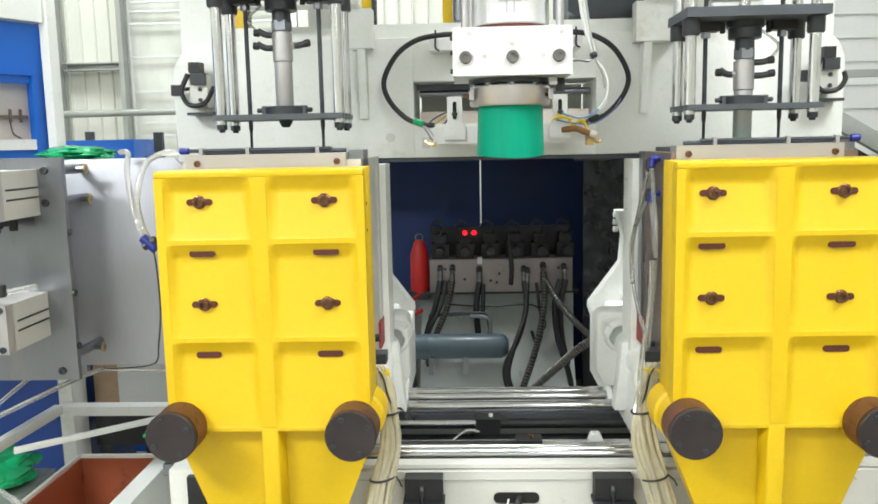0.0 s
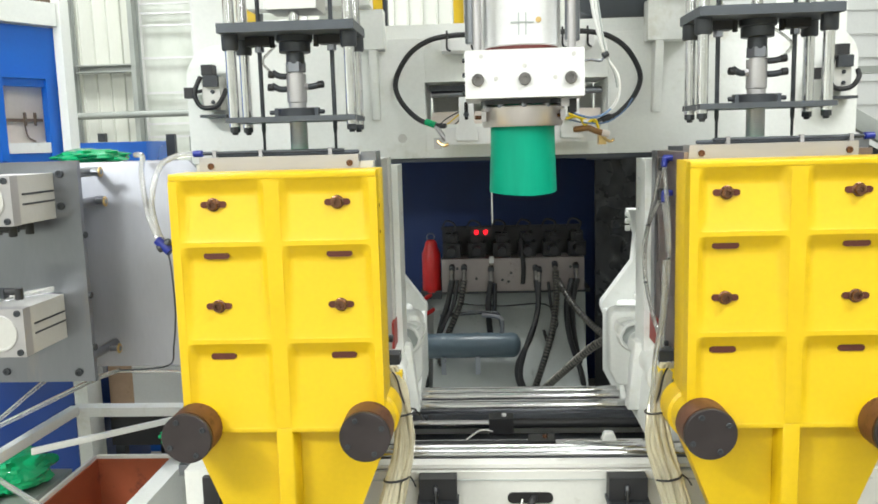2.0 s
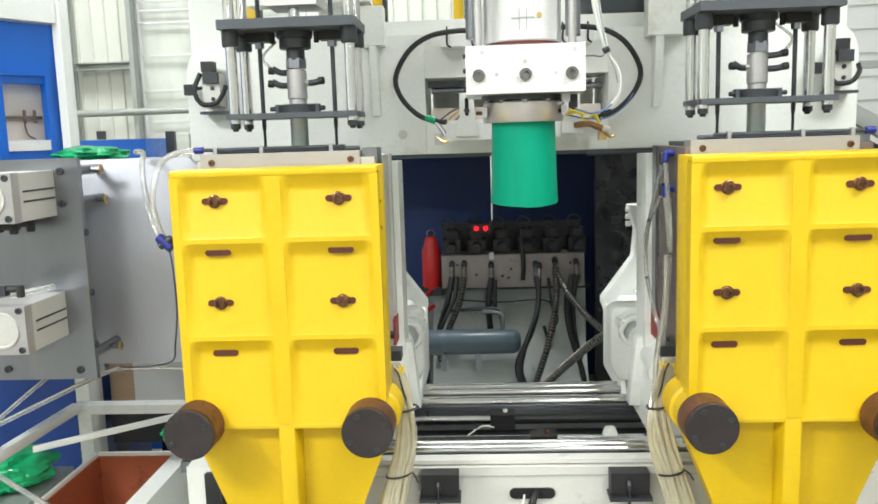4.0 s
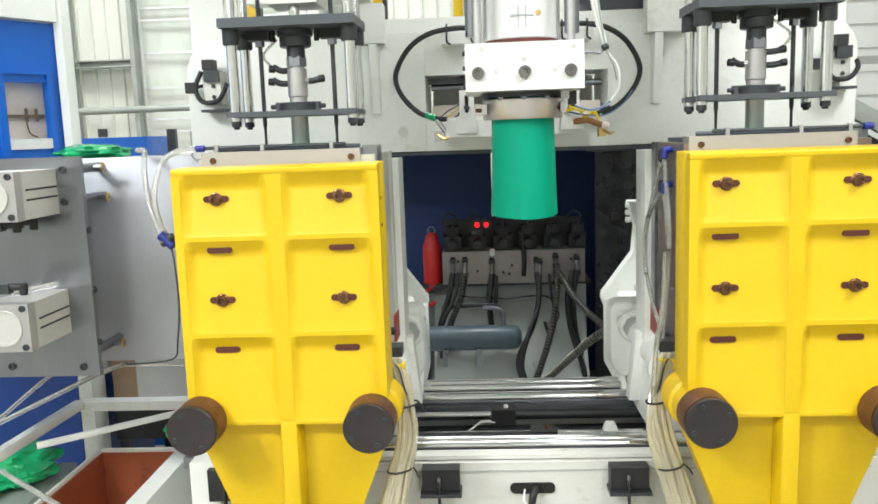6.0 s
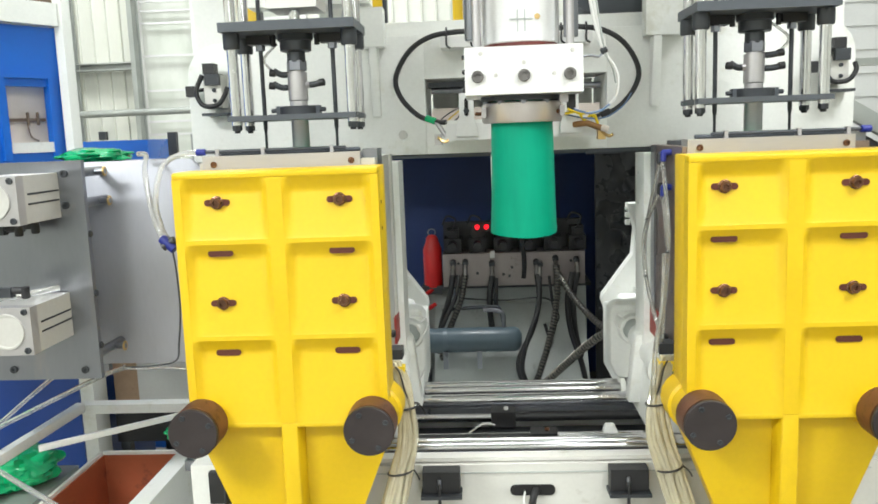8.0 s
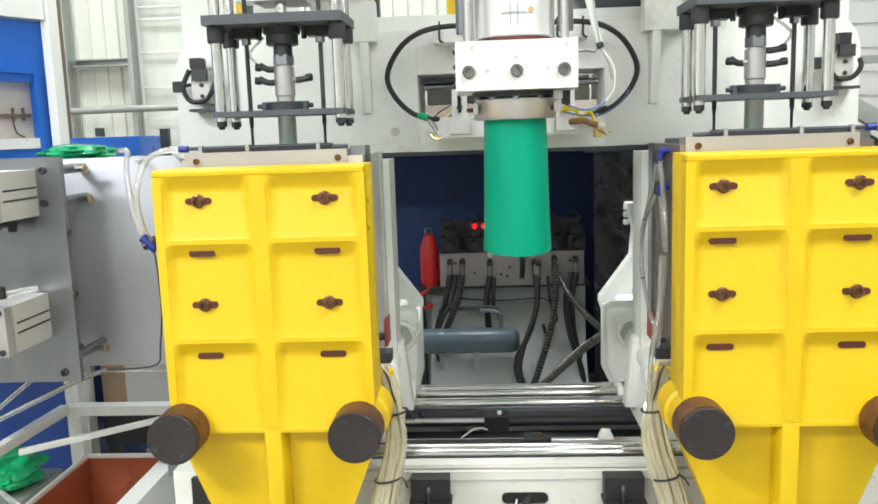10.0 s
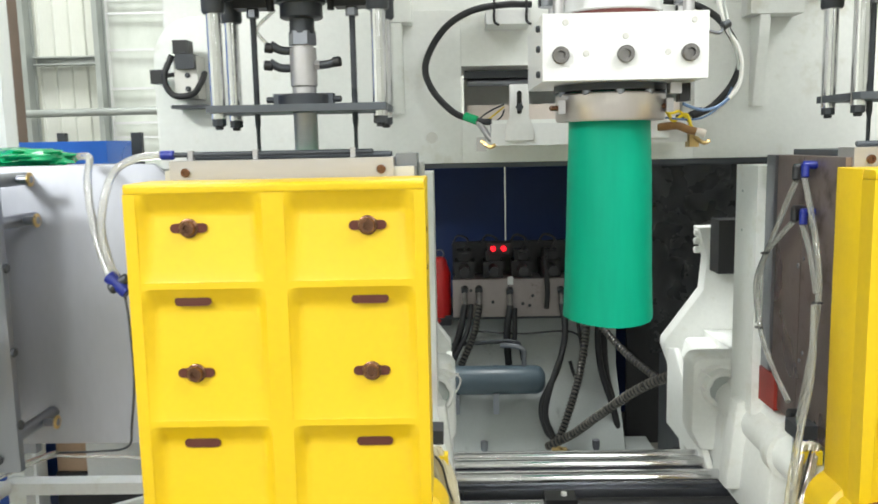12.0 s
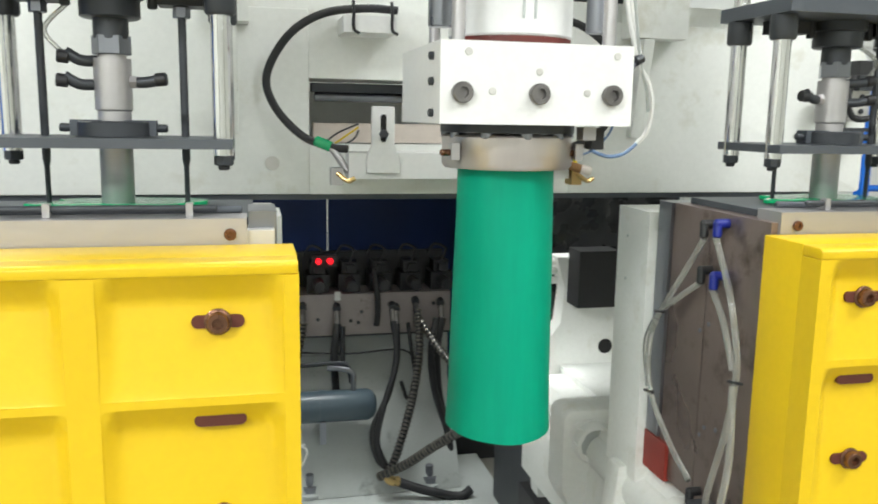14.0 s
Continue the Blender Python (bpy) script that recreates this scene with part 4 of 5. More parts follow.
def mould(x0, inner):
    """A closed mould between its platens; inner is the side towards the head."""
    w = 0.247
    xi = x0 + inner * w
    m = thing("blow_mould", "closed grey steel blow mould clamped behind a yellow platen", "mould", (x0, 2.56, 0.93), "blow moulds")
    # the left mould gets a paler metal, to brighten its inner side
    part("front_half", box(fresh(), x0 - w, x0 + w, 2.37, 2.556, 0.95, 1.553, 0.004), MOULD if inner < 0 else CAST, m)
    part("rear_half", box(fresh(), x0 - w, x0 + w, 2.559, 2.70, 0.95, 1.553, 0.004), MOULD if inner < 0 else CAST, m)
    part("back_plate", box(fresh(), x0 - w - 0.006, x0 + w + 0.006, 2.702, 2.755, 1.032, 1.553, 0.004), STEEL if inner < 0 else CAST, m)
    part("red_foot", box(fresh(), x0 - w - 0.008, x0 + w + 0.008, 2.66, 2.757, 0.945, 1.03, 0.004), REDBLOCK, m, "red painted foot of the mould")
    top = part("top_bar", box(fresh(), x0 - w + 0.012, x0 + w - 0.04, 2.362, 2.43, 1.50, 1.572, 0.003), ALU, m, "milled aluminium bar along the top")
    for dx in (-0.203, 0.183):
        part("bar_bolt", socket_bolt(fresh(), x0 + dx, 2.363, 1.549, 0.009, 0.006), BOLT, top)
    part("neck_plate", box(fresh(), x0 - w + 0.03, x0 + w - 0.03, 2.432, 2.69, 1.5535, 1.566, 0.002), SLATE, m)
    part("corner_block", box(fresh(), x0 + w - 0.038, x0 + w + 0.004, 2.40, 2.50, 1.50, 1.578, 0.003), STEEL, m)
    rod = part("ejector_rod", cyl(fresh(), (x0 - inner * 0.235, 2.395, 1.584), (x0 + inner * 0.165, 2.395, 1.584), 0.0052, 12), DARK, m)
    for dx in (-0.20, -0.07, 0.125):
        part("rod_holder", box(fresh(), x0 + inner * dx - 0.005, x0 + inner * dx + 0.005, 2.387, 2.403, 1.5725, 1.592, 0.002), ALU, rod)
    part("rod_fitting", cyl(fresh(), (x0 - inner * 0.235, 2.395, 1.584), (x0 - inner * 0.262, 2.395, 1.584), 0.010, 10), BLUEPLASTIC, rod)
    part("second_rod", cyl(fresh(), (x0 - inner * 0.22, 2.43, 1.578), (x0 + inner * 0.20, 2.43, 1.578), 0.006, 12), SLATE, m)
    bm = fresh()
    random.seed(5)
    pts = [((0.055 + 0.05 * random.random()) * math.cos(2 * math.pi * i / 18) * 1.6, (0.06 + 0.03 * random.random()) * math.sin(2 * math.pi * i / 18)) for i in range(18)]
    prism(bm, [(x0 + a, 2.575 + b) for a, b in pts], "z", 1.567, 1.576, 0.0015)
    part("flash", bm, SCRAP, m, "green plastic flash squeezed out round the pin")
    # fittings and hoses on the inner side
    if inner < 0:
        xs = xi - 0.006
        for y, z, mat in ((2.50, 1.535, BLUEPLASTIC), (2.545, 1.528, BLACK), (2.50, 1.435, BLUEPLASTIC), (2.545, 1.438, BLACK), (2.53, 0.985, BLACK), (2.50, 0.972, BLACK), (2.49, 0.935, BLUEPLASTIC)):
            fit_ = part("hose_fitting", cyl(fresh(), (xi + 0.002, y, z), (xi - 0.028, y, z), 0.009, 12), mat, m)
            part("fitting_nut", cyl(fresh(), (xi - 0.022, y, z + 0.004), (xi - 0.024, y - 0.004, z - 0.026), 0.0085, 10), mat, fit_)
        for pts in ([(xi - 0.024, 2.50, 1.51), (xi - 0.028, 2.45, 1.44), (xi - 0.03, 2.41, 1.36), (xi - 0.032, 2.39, 1.27), (xi - 0.034, 2.41, 1.15), (xi - 0.034, 2.45, 1.02), (xi - 0.04, 2.46, 0.90)],
                    [(xi - 0.024, 2.54, 1.415), (xi - 0.028, 2.61, 1.37), (xi - 0.03, 2.68, 1.32), (xi - 0.032, 2.715, 1.24), (xi - 0.032, 2.695, 1.14), (xi - 0.03, 2.61, 1.06), (xi - 0.026, 2.53, 1.01)],
                    [(xi - 0.024, 2.54, 1.50), (xi - 0.028, 2.60, 1.42), (xi - 0.03, 2.665, 1.34), (xi - 0.034, 2.725, 1.25), (xi - 0.034, 2.705, 1.15)],
                    [(xi - 0.024, 2.50, 1.41), (xi - 0.028, 2.45, 1.36), (xi - 0.032, 2.402, 1.28)]):
            part("hose", tube(fresh(), pts, 0.0062, 10, 7), CLEAR, m, "clear plastic hose")
        for y, z in ((2.675, 1.325), (2.70, 1.14), (2.39, 1.262)):
            part("cable_tie", cyl(fresh(), (xi - 0.034, y - 0.022, z + 0.004), (xi - 0.034, y + 0.022, z - 0.004), 0.0032, 6), BLACK, m)
        for y, z in ((2.52, 1.40), (2.54, 1.33), (2.57, 1.31), (2.53, 1.12), (2.545, 1.10), (2.49, 1.13)):
            part("screw_head", cyl(fresh(), (xi + 0.002, y, z), (xi - 0.002, y, z), 0.005, 8, 0.0005), STEEL, m)
    else:
        part("side_fitting", cyl(fresh(), (xi - 0.002, 2.52, 1.015), (xi + 0.02, 2.52, 1.015), 0.012, 10), BLACK, m)
    return m


mould(-0.343, 1)
mould(0.991, -1)


def rear_platen(x0, inner):
    r = thing("rear_platen", "cream painted rear platen with arms behind the mould", "mould platen", (x0, 2.85, 0.6), "rear platens")
    part("plate", box(fresh(), x0 - 0.272, x0 + 0.272, 2.760, 2.91, 0.90, 1.526, 0.008), CREAM, r)
    xi = x0 + inner * 0.272
    for z in (1.46, 1.36):
        part("plate_hole", cyl(fresh(), (xi - inner * 0.002, 2.86, z), (xi + inner * 0.0015, 2.86, z), 0.004, 8, 0.0004), GREYPAINT, r)
    # bracket with a sloping nose behind the plate
    def bx(d):
        return xi + inner * d
    m = 0.719      # inner side of the nose's own scale
    nose = [(bx(m - a), z) for a, z in ((1.10, 1.30), (0.795, 1.30), (0.825, 1.194), (0.815, 1.085), (0.69, 0.915), (0.688, 0.89), (0.742, 0.74), (0.765, 0.50), (1.10, 0.50))]
    b = part("link_bracket", prism(fresh(), nose, "y", 3.49, 3.56, 0.006), CREAM, r)
    part("link_arm", box(fresh(), min(bx(-0.35), bx(-0.1)), max(bx(-0.35), bx(-0.1)), 2.912, 3.489, 0.72, 0.95, 0.008), CREAM, r)
    for a, z, rr in ((0.973, 1.005, 0.024), (0.945, 0.857, 0.015)):
        part("bracket_hole", cyl(fresh(), (bx(m - a), 3.4905, z), (bx(m - a), 3.487, z), rr, 16, 0.0005), VOID, b)
    part("switch_box", box(fresh(), min(bx(m - 0.835), bx(m - 0.965)), max(bx(m - 0.835), bx(m - 0.965)), 3.40, 3.489, 1.155, 1.33, 0.008), BLACK, r, "black switch box")
    for z in (1.22, 1.25, 1.28):
        part("edge_bolt", cyl(fresh(), (bx(m - 0.81), 3.52, z), (bx(m - 0.79), 3.52, z), 0.012, 8), CREAM, b)
    cw = 0.072 if inner < 0 else 0.045
    # tie bar sleeve along the platen's foot
    tx = x0 + inner * 0.231
    part("tie_bar_sleeve", lathe(fresh(), (tx, 2.37, 0.861), (tx, 3.10, 0.861), ((0, 0.050), (0.05, 0.052), (0.3, 0.052), (0.3, 0.064), (0.36, 0.064), (0.36, 0.05), (1, 0.05)), 28), CREAM, r)
    part("side_casting", prism(fresh(), [(bx(-0.26), 0.64), (bx(0.012), 0.64), (bx(0.0), 0.80), (bx(-0.03), 0.93), (bx(-0.26), 0.93)], "y", 2.62, 3.47, 0.012), CREAM, r)
    part("casting_rib", prism(fresh(), [(2.95, 0.64), (3.44, 0.64), (3.44, 0.90), (3.36, 0.92)], "x", min(bx(0.014), bx(0.034)), max(bx(0.014), bx(0.034)), 0.004), CREAM, r)
    cl = part("clevis_block", prism(fresh(), [(bx(-0.16), 0.70), (bx(cw - 0.028), 0.70), (bx(cw), 0.76), (bx(cw), 0.955), (bx(cw - 0.015), 0.98), (bx(-0.16), 0.98)], "y", 3.02, 3.13, 0.018), CREAM, r)
    part("clevis_eye", lathe(fresh(), (bx(-0.012), 3.022, 0.890), (bx(-0.012), 2.996, 0.890), ((0, 0.058), (0.7, 0.056), (1, 0.050), (1, 0.041), (0.1, 0.039)), 28), CREAM, cl)
    part("clevis_hole", cyl(fresh(), (bx(-0.012), 3.0195, 0.890), (bx(-0.012), 3.012, 0.890), 0.039, 24, 0.001), GREYPAINT, cl)
    part("link_tube", lathe(fresh(), (bx(-0.034), 3.015, 0.868), (bx(-0.070), 2.64, 0.76), ((0, 0.032), (0.1, 0.040), (0.5, 0.044), (1, 0.050)), 26), CREAM, r)
    part("carriage_foot", prism(fresh(), [(2.40, 0.685), (3.05, 0.685), (3.05, 0.80), (2.90, 0.88), (2.55, 0.80), (2.40, 0.78)], "x", min(x0 - 0.2, x0 + 0.2), max(x0 - 0.2, x0 + 0.2), 0.006), CREAM, r)
    part("foot_rib", prism(fresh(), [(bx(0.0), 0.685), (bx(0.045), 0.685), (bx(0.02), 0.92), (bx(-0.02), 0.92)], "y", 2.80, 2.86, 0.005), CREAM, r)
    part("wire_loop", tube(fresh(), [(bx(0.0), 3.0, 0.96), (bx(0.035), 3.0, 0.955), (bx(0.06), 3.0, 0.93), (bx(0.04), 3.0, 0.89), (bx(0.02), 3.0, 0.92), (bx(0.055), 3.0, 0.95)], 0.0028, 6), WIRE, r)
    part("yellow_tag", box(fresh(), min(bx(0.03), bx(-0.02)), max(bx(0.03), bx(-0.02)), 2.40, 2.43, 0.915, 0.945, 0.004), TAPE, r)
    part("hose_manifold", box(fresh(), min(bx(0.02), bx(-0.05)), max(bx(0.02), bx(-0.05)), 2.44, 2.50, 0.955, 0.985, 0.003), DARK, r)
    return r


rear_platen(-0.343, 1)
rear_platen(-0.343 + STEP, -1)


def hose_bundle(xa, s):
    """A bundle of clear hoses from the mould foot down to the base."""
    random.seed(11 if s > 0 else 12)
    b = thing("hose_bundle", "bundle of clear yellowed plastic hoses with black ties", "hoses", (xa, 2.36, 0.36), "hose bundles")
    line = [(-0.020, 2.42, 0.955), (0.000, 2.40, 0.90), (0.018, 2.37, 0.835), (0.020, 2.34, 0.75), (-0.002, 2.32, 0.66), (-0.03, 2.31, 0.56), (-0.075, 2.30, 0.44), (-0.10, 2.30, 0.36)]
    spread = (0.6, 0.75, 0.75, 1.0, 1.15, 1.25, 1.4, 1.4)
    for i in range(34):
        a, rr = random.random() * 6.28, 0.028 * math.sqrt(random.random())
        jit = [random.uniform(-0.005, 0.005) for _ in line]
        pts = [(xa + s * (p[0] + j) + rr * k * math.cos(a + 0.15 * n), p[1] + 0.7 * rr * k * math.sin(a + 0.15 * n), p[2]) for n, (p, k, j) in enumerate(zip(line, spread, jit))]
        part("hose", tube(fresh(), pts, 0.0068, 8, 5), AMBER, b)
    for n in (2, 4):
        x, y, z = line[n]
        bm = fresh()
        ring = [(xa + s * x + 0.036 * math.cos(t * 0.7), y + 0.028 * math.sin(t * 0.7), z + 0.006 * math.cos(t * 0.7)) for t in range(10)]
        part("cable_tie", tube(bm, ring, 0.003, 6, 3), BLACK, b)
        part("tie_tail", tube(fresh(), [ring[0], (ring[0][0] + 0.012, ring[0][1] - 0.02, ring[0][2] - 0.006), (ring[0][0] + 0.02, ring[0][1] - 0.03, ring[0][2] - 0.02)], 0.0022, 6, 3), BLACK, b)
    part("wire", tube(fresh(), [(xa - s * 0.03, 2.43, 0.95), (xa, 2.38, 0.935), (xa + s * 0.015, 2.37, 0.88), (xa + s * 0.035, 2.36, 0.84)], 0.0025, 6), BLACK, b)


hose_bundle(-0.055, 1)
hose_bundle(0.70, -1)
bm = fresh()
tube(bm, [(0.70, 2.38, 1.26), (0.69, 2.36, 1.12), (0.672, 2.36, 1.0), (0.668, 2.37, 0.90), (0.665, 2.36, 0.83)], 0.007, 10)
single("drain_hose", bm, CLEAR, "single clear hose running down beside the platen", "hose", (0.67, 2.37, 0.82))

# ---- hydraulic unit behind the opening ----


def hydraulic_unit():
    h = thing("hydraulic_unit", "grey hydraulic unit with a valve manifold and black hoses", "hydraulic unit", (0.35, 5.0, 0))
    part("cabinet", prism(fresh(), [(4.86, 0.0), (5.3, 0.0), (5.3, 0.70), (4.90, 0.70)], "x", -0.14, 0.80, 0.006), GREYPAINT, h)
    part("cabinet_top", box(fresh(), -0.16, 0.82, 4.83, 5.32, 0.702, 0.722, 0.003), DARK, h)
    man = part("manifold", box(fresh(), -0.04, 0.78, 4.78, 4.98, 0.724, 0.915, 0.005), GREYBLOCK, h, "pinkish grey steel manifold block")
    part("manifold_seam", box(fresh(), 0.236, 0.240, 4.777, 4.782, 0.73, 0.91, 0), DARK, man)
    for x, z in ((0.16, 0.80), (0.31, 0.79), (0.345, 0.78), (0.36, 0.83), (0.62, 0.79), (0.70, 0.86), (0.05, 0.86)):
        part("plug_screw", cyl(fresh(), (x, 4.782, z), (x, 4.774, z), 0.008, 10), DARK, man)
    for i in range(6):
        x = 0.02 + 0.145 * i
        v = part("valve", box(fresh(), x - 0.05, x + 0.05, 4.82, 4.95, 0.917, 1.0, 0.006), BLACK, h)
        part("solenoid", cyl(fresh(), (x, 4.84, 0.965), (x, 4.70, 0.965), 0.026, 16), BLACK, v)
        part("coil", box(fresh(), x - 0.035, x + 0.035, 4.83, 4.93, 1.0015, 1.055, 0.006), BLACK, v)
        part("coil_plug", box(fresh(), x - 0.018, x + 0.022, 4.80, 4.84, 1.01, 1.045, 0.004), BLACK, v)
        part("valve_lead", tube(fresh(), [(x, 4.84, 1.05), (x + 0.02, 4.83, 1.11), (x - 0.03, 4.85, 1.13), (x - 0.06, 4.87, 1.08)], 0.006, 6), BLACK, v)
    # black strip added so the valves merge into a dark band
    part("dark_valve_backing", box(fresh(), -0.04, 0.78, 4.956, 4.985, 0.917, 1.085, 0.004), BLACK, h)
    for x in (0.165, 0.218):
        part("indicator", lathe(fresh(), (x, 4.80, 1.068), (x, 4.768, 1.068), ((0, 0.014), (0.6, 0.013), (1, 0.007)), 14), LED, h, "glowing red indicator")
    part("indicator_box", box(fresh(), 0.135, 0.248, 4.80, 4.83, 1.04, 1.095, 0.004), BLACK, h)
    part("white_tag", box(fresh(), 0.235, 0.262, 4.765, 4.778, 0.89, 0.93, 0.002), WHITE, h)
    part("black_lead", tube(fresh(), [(0.42, 4.80, 1.02), (0.425, 4.75, 0.95), (0.43, 4.745, 0.85), (0.425, 4.75, 0.77)], 0.014, 8), BLACK, h)
    for x, zt, pts, ribs, r in (
            (0.02, 0.86, [(0.02, 4.73, 0.80), (-0.01, 4.70, 0.66), (-0.06, 4.70, 0.50), (-0.08, 4.72, 0.30), (-0.06, 4.74, 0.05)], 0, 0.021),
            (0.09, 0.86, [(0.09, 4.72, 0.80), (0.06, 4.68, 0.66), (0.0, 4.66, 0.52), (-0.05, 4.68, 0.38), (-0.06, 4.72, 0.2)], 0.14, 0.021),
            (0.245, 0.85, [(0.245, 4.73, 0.79), (0.225, 4.70, 0.66), (0.235, 4.71, 0.48), (0.27, 4.74, 0.26), (0.30, 4.76, 0.05)], 0, 0.022),
            (0.50, 0.85, [(0.50, 4.73, 0.79), (0.505, 4.66, 0.66), (0.46, 4.60, 0.50), (0.38, 4.55, 0.34), (0.40, 4.52, 0.22), (0.46, 4.52, 0.16)], 0, 0.019),
            (0.52, 0.84, [(0.515, 4.72, 0.78), (0.50, 4.64, 0.62), (0.43, 4.56, 0.45), (0.395, 4.52, 0.30), (0.44, 4.50, 0.17)], 0, 0.017),
            (0.61, 0.87, [(0.61, 4.72, 0.84), (0.605, 4.64, 0.68), (0.56, 4.56, 0.48), (0.49, 4.50, 0.28), (0.44, 4.47, 0.17)], 0.14, 0.022),
            (0.73, 0.86, [(0.73, 4.73, 0.80), (0.70, 4.70, 0.66), (0.71, 4.69, 0.45), (0.76, 4.70, 0.25), (0.80, 4.72, 0.05)], 0, 0.024)):
        hose = part("hose", tube(fresh(), pts, r * (0.78 if ribs else 0.82), 10, 8), BLACK, h, "ribbed black hydraulic hose" if ribs else "black hydraulic hose")
        if ribs:
            part("ribs", rib_rings(fresh(), pts, r, 0.018), RIBBED, hose, "steel-grey ribs, paler than the hose")
        part("hose_fitting", cyl(fresh(), (x, 4.775, zt), (pts[0][0], pts[0][1] - 0.004, pts[0][2] - 0.02), 0.014, 12), GUNMETAL, hose)
        part("fitting_elbow", cyl(fresh(), (x, 4.785, zt + 0.012), (x, 4.755, zt), 0.018, 12), DARK, hose)
    for pts, r in (([(0.40, 4.46, 0.165), (0.50, 4.36, 0.26), (0.60, 4.20, 0.41), (0.71, 3.95, 0.60), (0.80, 3.75, 0.72)], 0.021), ([(0.62, 4.70, 0.80), (0.68, 4.55, 0.70), (0.76, 4.35, 0.62), (0.84, 4.1, 0.58)], 0.018)):
        hose = part("hose", tube(fresh(), pts, r * 0.8, 10, 10), BLACK, h, "ribbed black hydraulic hose")
        part("ribs", rib_rings(fresh(), pts, r, 0.024), RIBBED, hose, "steel-grey ribs, paler than the hose")
    part("hose", tube(fresh(), [(0.46, 4.46, 0.14), (0.60, 4.42, 0.10), (0.74, 4.40, 0.07), (0.80, 4.40, 0.10)], 0.02, 10, 6), BLACK, h)
    part("hose_elbow", tube(fresh(), [(0.42, 4.46, 0.19), (0.44, 4.44, 0.155), (0.48, 4.44, 0.145)], 0.022, 10, 5), BRASS, h)
    for pts, r in (([(0.05, 4.73, 0.80), (0.03, 4.68, 0.68), (-0.03, 4.64, 0.56), (-0.09, 4.66, 0.40)], 0.012), ([(0.265, 4.72, 0.78), (0.262, 4.69, 0.66), (0.258, 4.70, 0.60)], 0.013),
                   ([(0.57, 4.74, 0.78), (0.58, 4.70, 0.66), (0.60, 4.70, 0.52), (0.57, 4.72, 0.42), (0.54, 4.74, 0.50)], 0.009), ([(0.70, 4.72, 0.80), (0.665, 4.66, 0.66), (0.68, 4.64, 0.48), (0.74, 4.62, 0.28), (0.77, 4.60, 0.10)], 0.016)):
        part("hose", tube(fresh(), pts, r, 10, 8), BLACK, h)
    part("panel_seam", box(fresh(), -0.06, 0.30, 4.675, 4.68, 0.235, 0.240, 0), DARK, h)
    part("thin_pipe", tube(fresh(), [(-0.05, 4.70, 0.60), (0.10, 4.69, 0.615), (0.25, 4.68, 0.62), (0.285, 4.67, 0.60), (0.30, 4.67, 0.53)], 0.011, 8), DARK, h)
    part("long_wire", tube(fresh(), [(0.05, 4.75, 0.66), (0.3, 4.74, 0.645), (0.55, 4.74, 0.65), (0.62, 4.72, 0.55), (0.58, 4.70, 0.48)], 0.005, 6), BLACK, h)
    for x in (0.10, 0.64):
        foot = part("foot_bolt", cyl(fresh(), (x, 4.55, 0.06), (x, 4.55, 0.16), 0.018, 12), STEEL, h)
        part("foot_nut", hexagon(fresh(), (x, 4.55, 0.08), "z", 0.04, 0.03), STEEL, foot)
        part("foot_washer", cyl(fresh(), (x, 4.55, 0.062), (x, 4.55, 0.08), 0.055, 18), GREYPAINT, foot)
    part("base_plate", box(fresh(), -0.3, 0.95, 3.30, 4.855, 0.0, 0.06, 0.005), GREYPAINT, h)
    part("sloping_front", prism(fresh(), [(4.50, 0.062), (4.855, 0.062), (4.88, 0.60)], "x", -0.10, 0.78, 0.004), GREYPAINT, h)


hydraulic_unit()


def tank():
    t = thing("air_tank", "blue grey painted steel air tank on clips", "tank", (0.15, 4.62, 0.3))
    part("shell", lathe(fresh(), (-0.16, 4.60, 0.45), (0.40, 4.60, 0.45), ((0, 0.03), (0.02, 0.055), (0.06, 0.070), (0.93, 0.070), (0.97, 0.060), (1, 0.035)), 30), TANK, t)
    for x in (-0.03, 0.16):
        part("clip", box(fresh(), x - 0.014, x + 0.014, 4.535, 4.56, 0.30, 0.40, 0.003), STEEL, t)
        part("strap", lathe(fresh(), (x - 0.012, 4.60, 0.45), (x + 0.012, 4.60, 0.45), ((0, 0.0725), (1, 0.0725)), 30), TANK, t)
        part("stay", box(fresh(), x - 0.012, x + 0.012, 4.60, 4.86, 0.372, 0.385, 0.002), STEEL, t)
    part("valve_stem", cyl(fresh(), (0.30, 4.60, 0.515), (0.30, 4.60, 0.57), 0.012, 10), STEEL, t)
    part("elbow", tube(fresh(), [(0.30, 4.60, 0.56), (0.295, 4.60, 0.60), (0.25, 4.61, 0.615), (0.19, 4.63, 0.615)], 0.013, 8), STEEL, t)


tank()


def accumulator():
    a = thing("accumulator", "red painted pressure bottle with a lifting ring", "pressure bottle", (-0.105, 4.9, 0.62))
    part("bottle", lathe(fresh(), (-0.105, 4.88, 0.70), (-0.105, 4.88, 1.02), ((0, 0.03), (0.04, 0.055), (0.74, 0.055), (0.88, 0.038), (0.94, 0.036), (1, 0.02)), 24), RED, a)
    bm = fresh()
    tube(bm, [(-0.105 + 0.022 * math.sin(t * 0.7), 4.88, 1.035 + 0.022 * math.cos(t * 0.7)) for t in range(10)], 0.004, 6, 3)
    part("lifting_ring", bm, STEEL, a)
    part("red_hose", tube(fresh(), [(-0.11, 4.84, 0.70), (-0.16, 4.80, 0.66), (-0.14, 4.78, 0.60), (-0.09, 4.80, 0.62)], 0.012, 8), RED, a)
    part("stand", box(fresh(), -0.17, -0.142, 4.82, 4.94, 0.0, 0.72, 0.004), DARK, a)
    part("stand_foot", box(fresh(), -0.17, -0.05, 4.84, 4.94, 0.67, 0.70, 0.003), DARK, a)


accumulator()


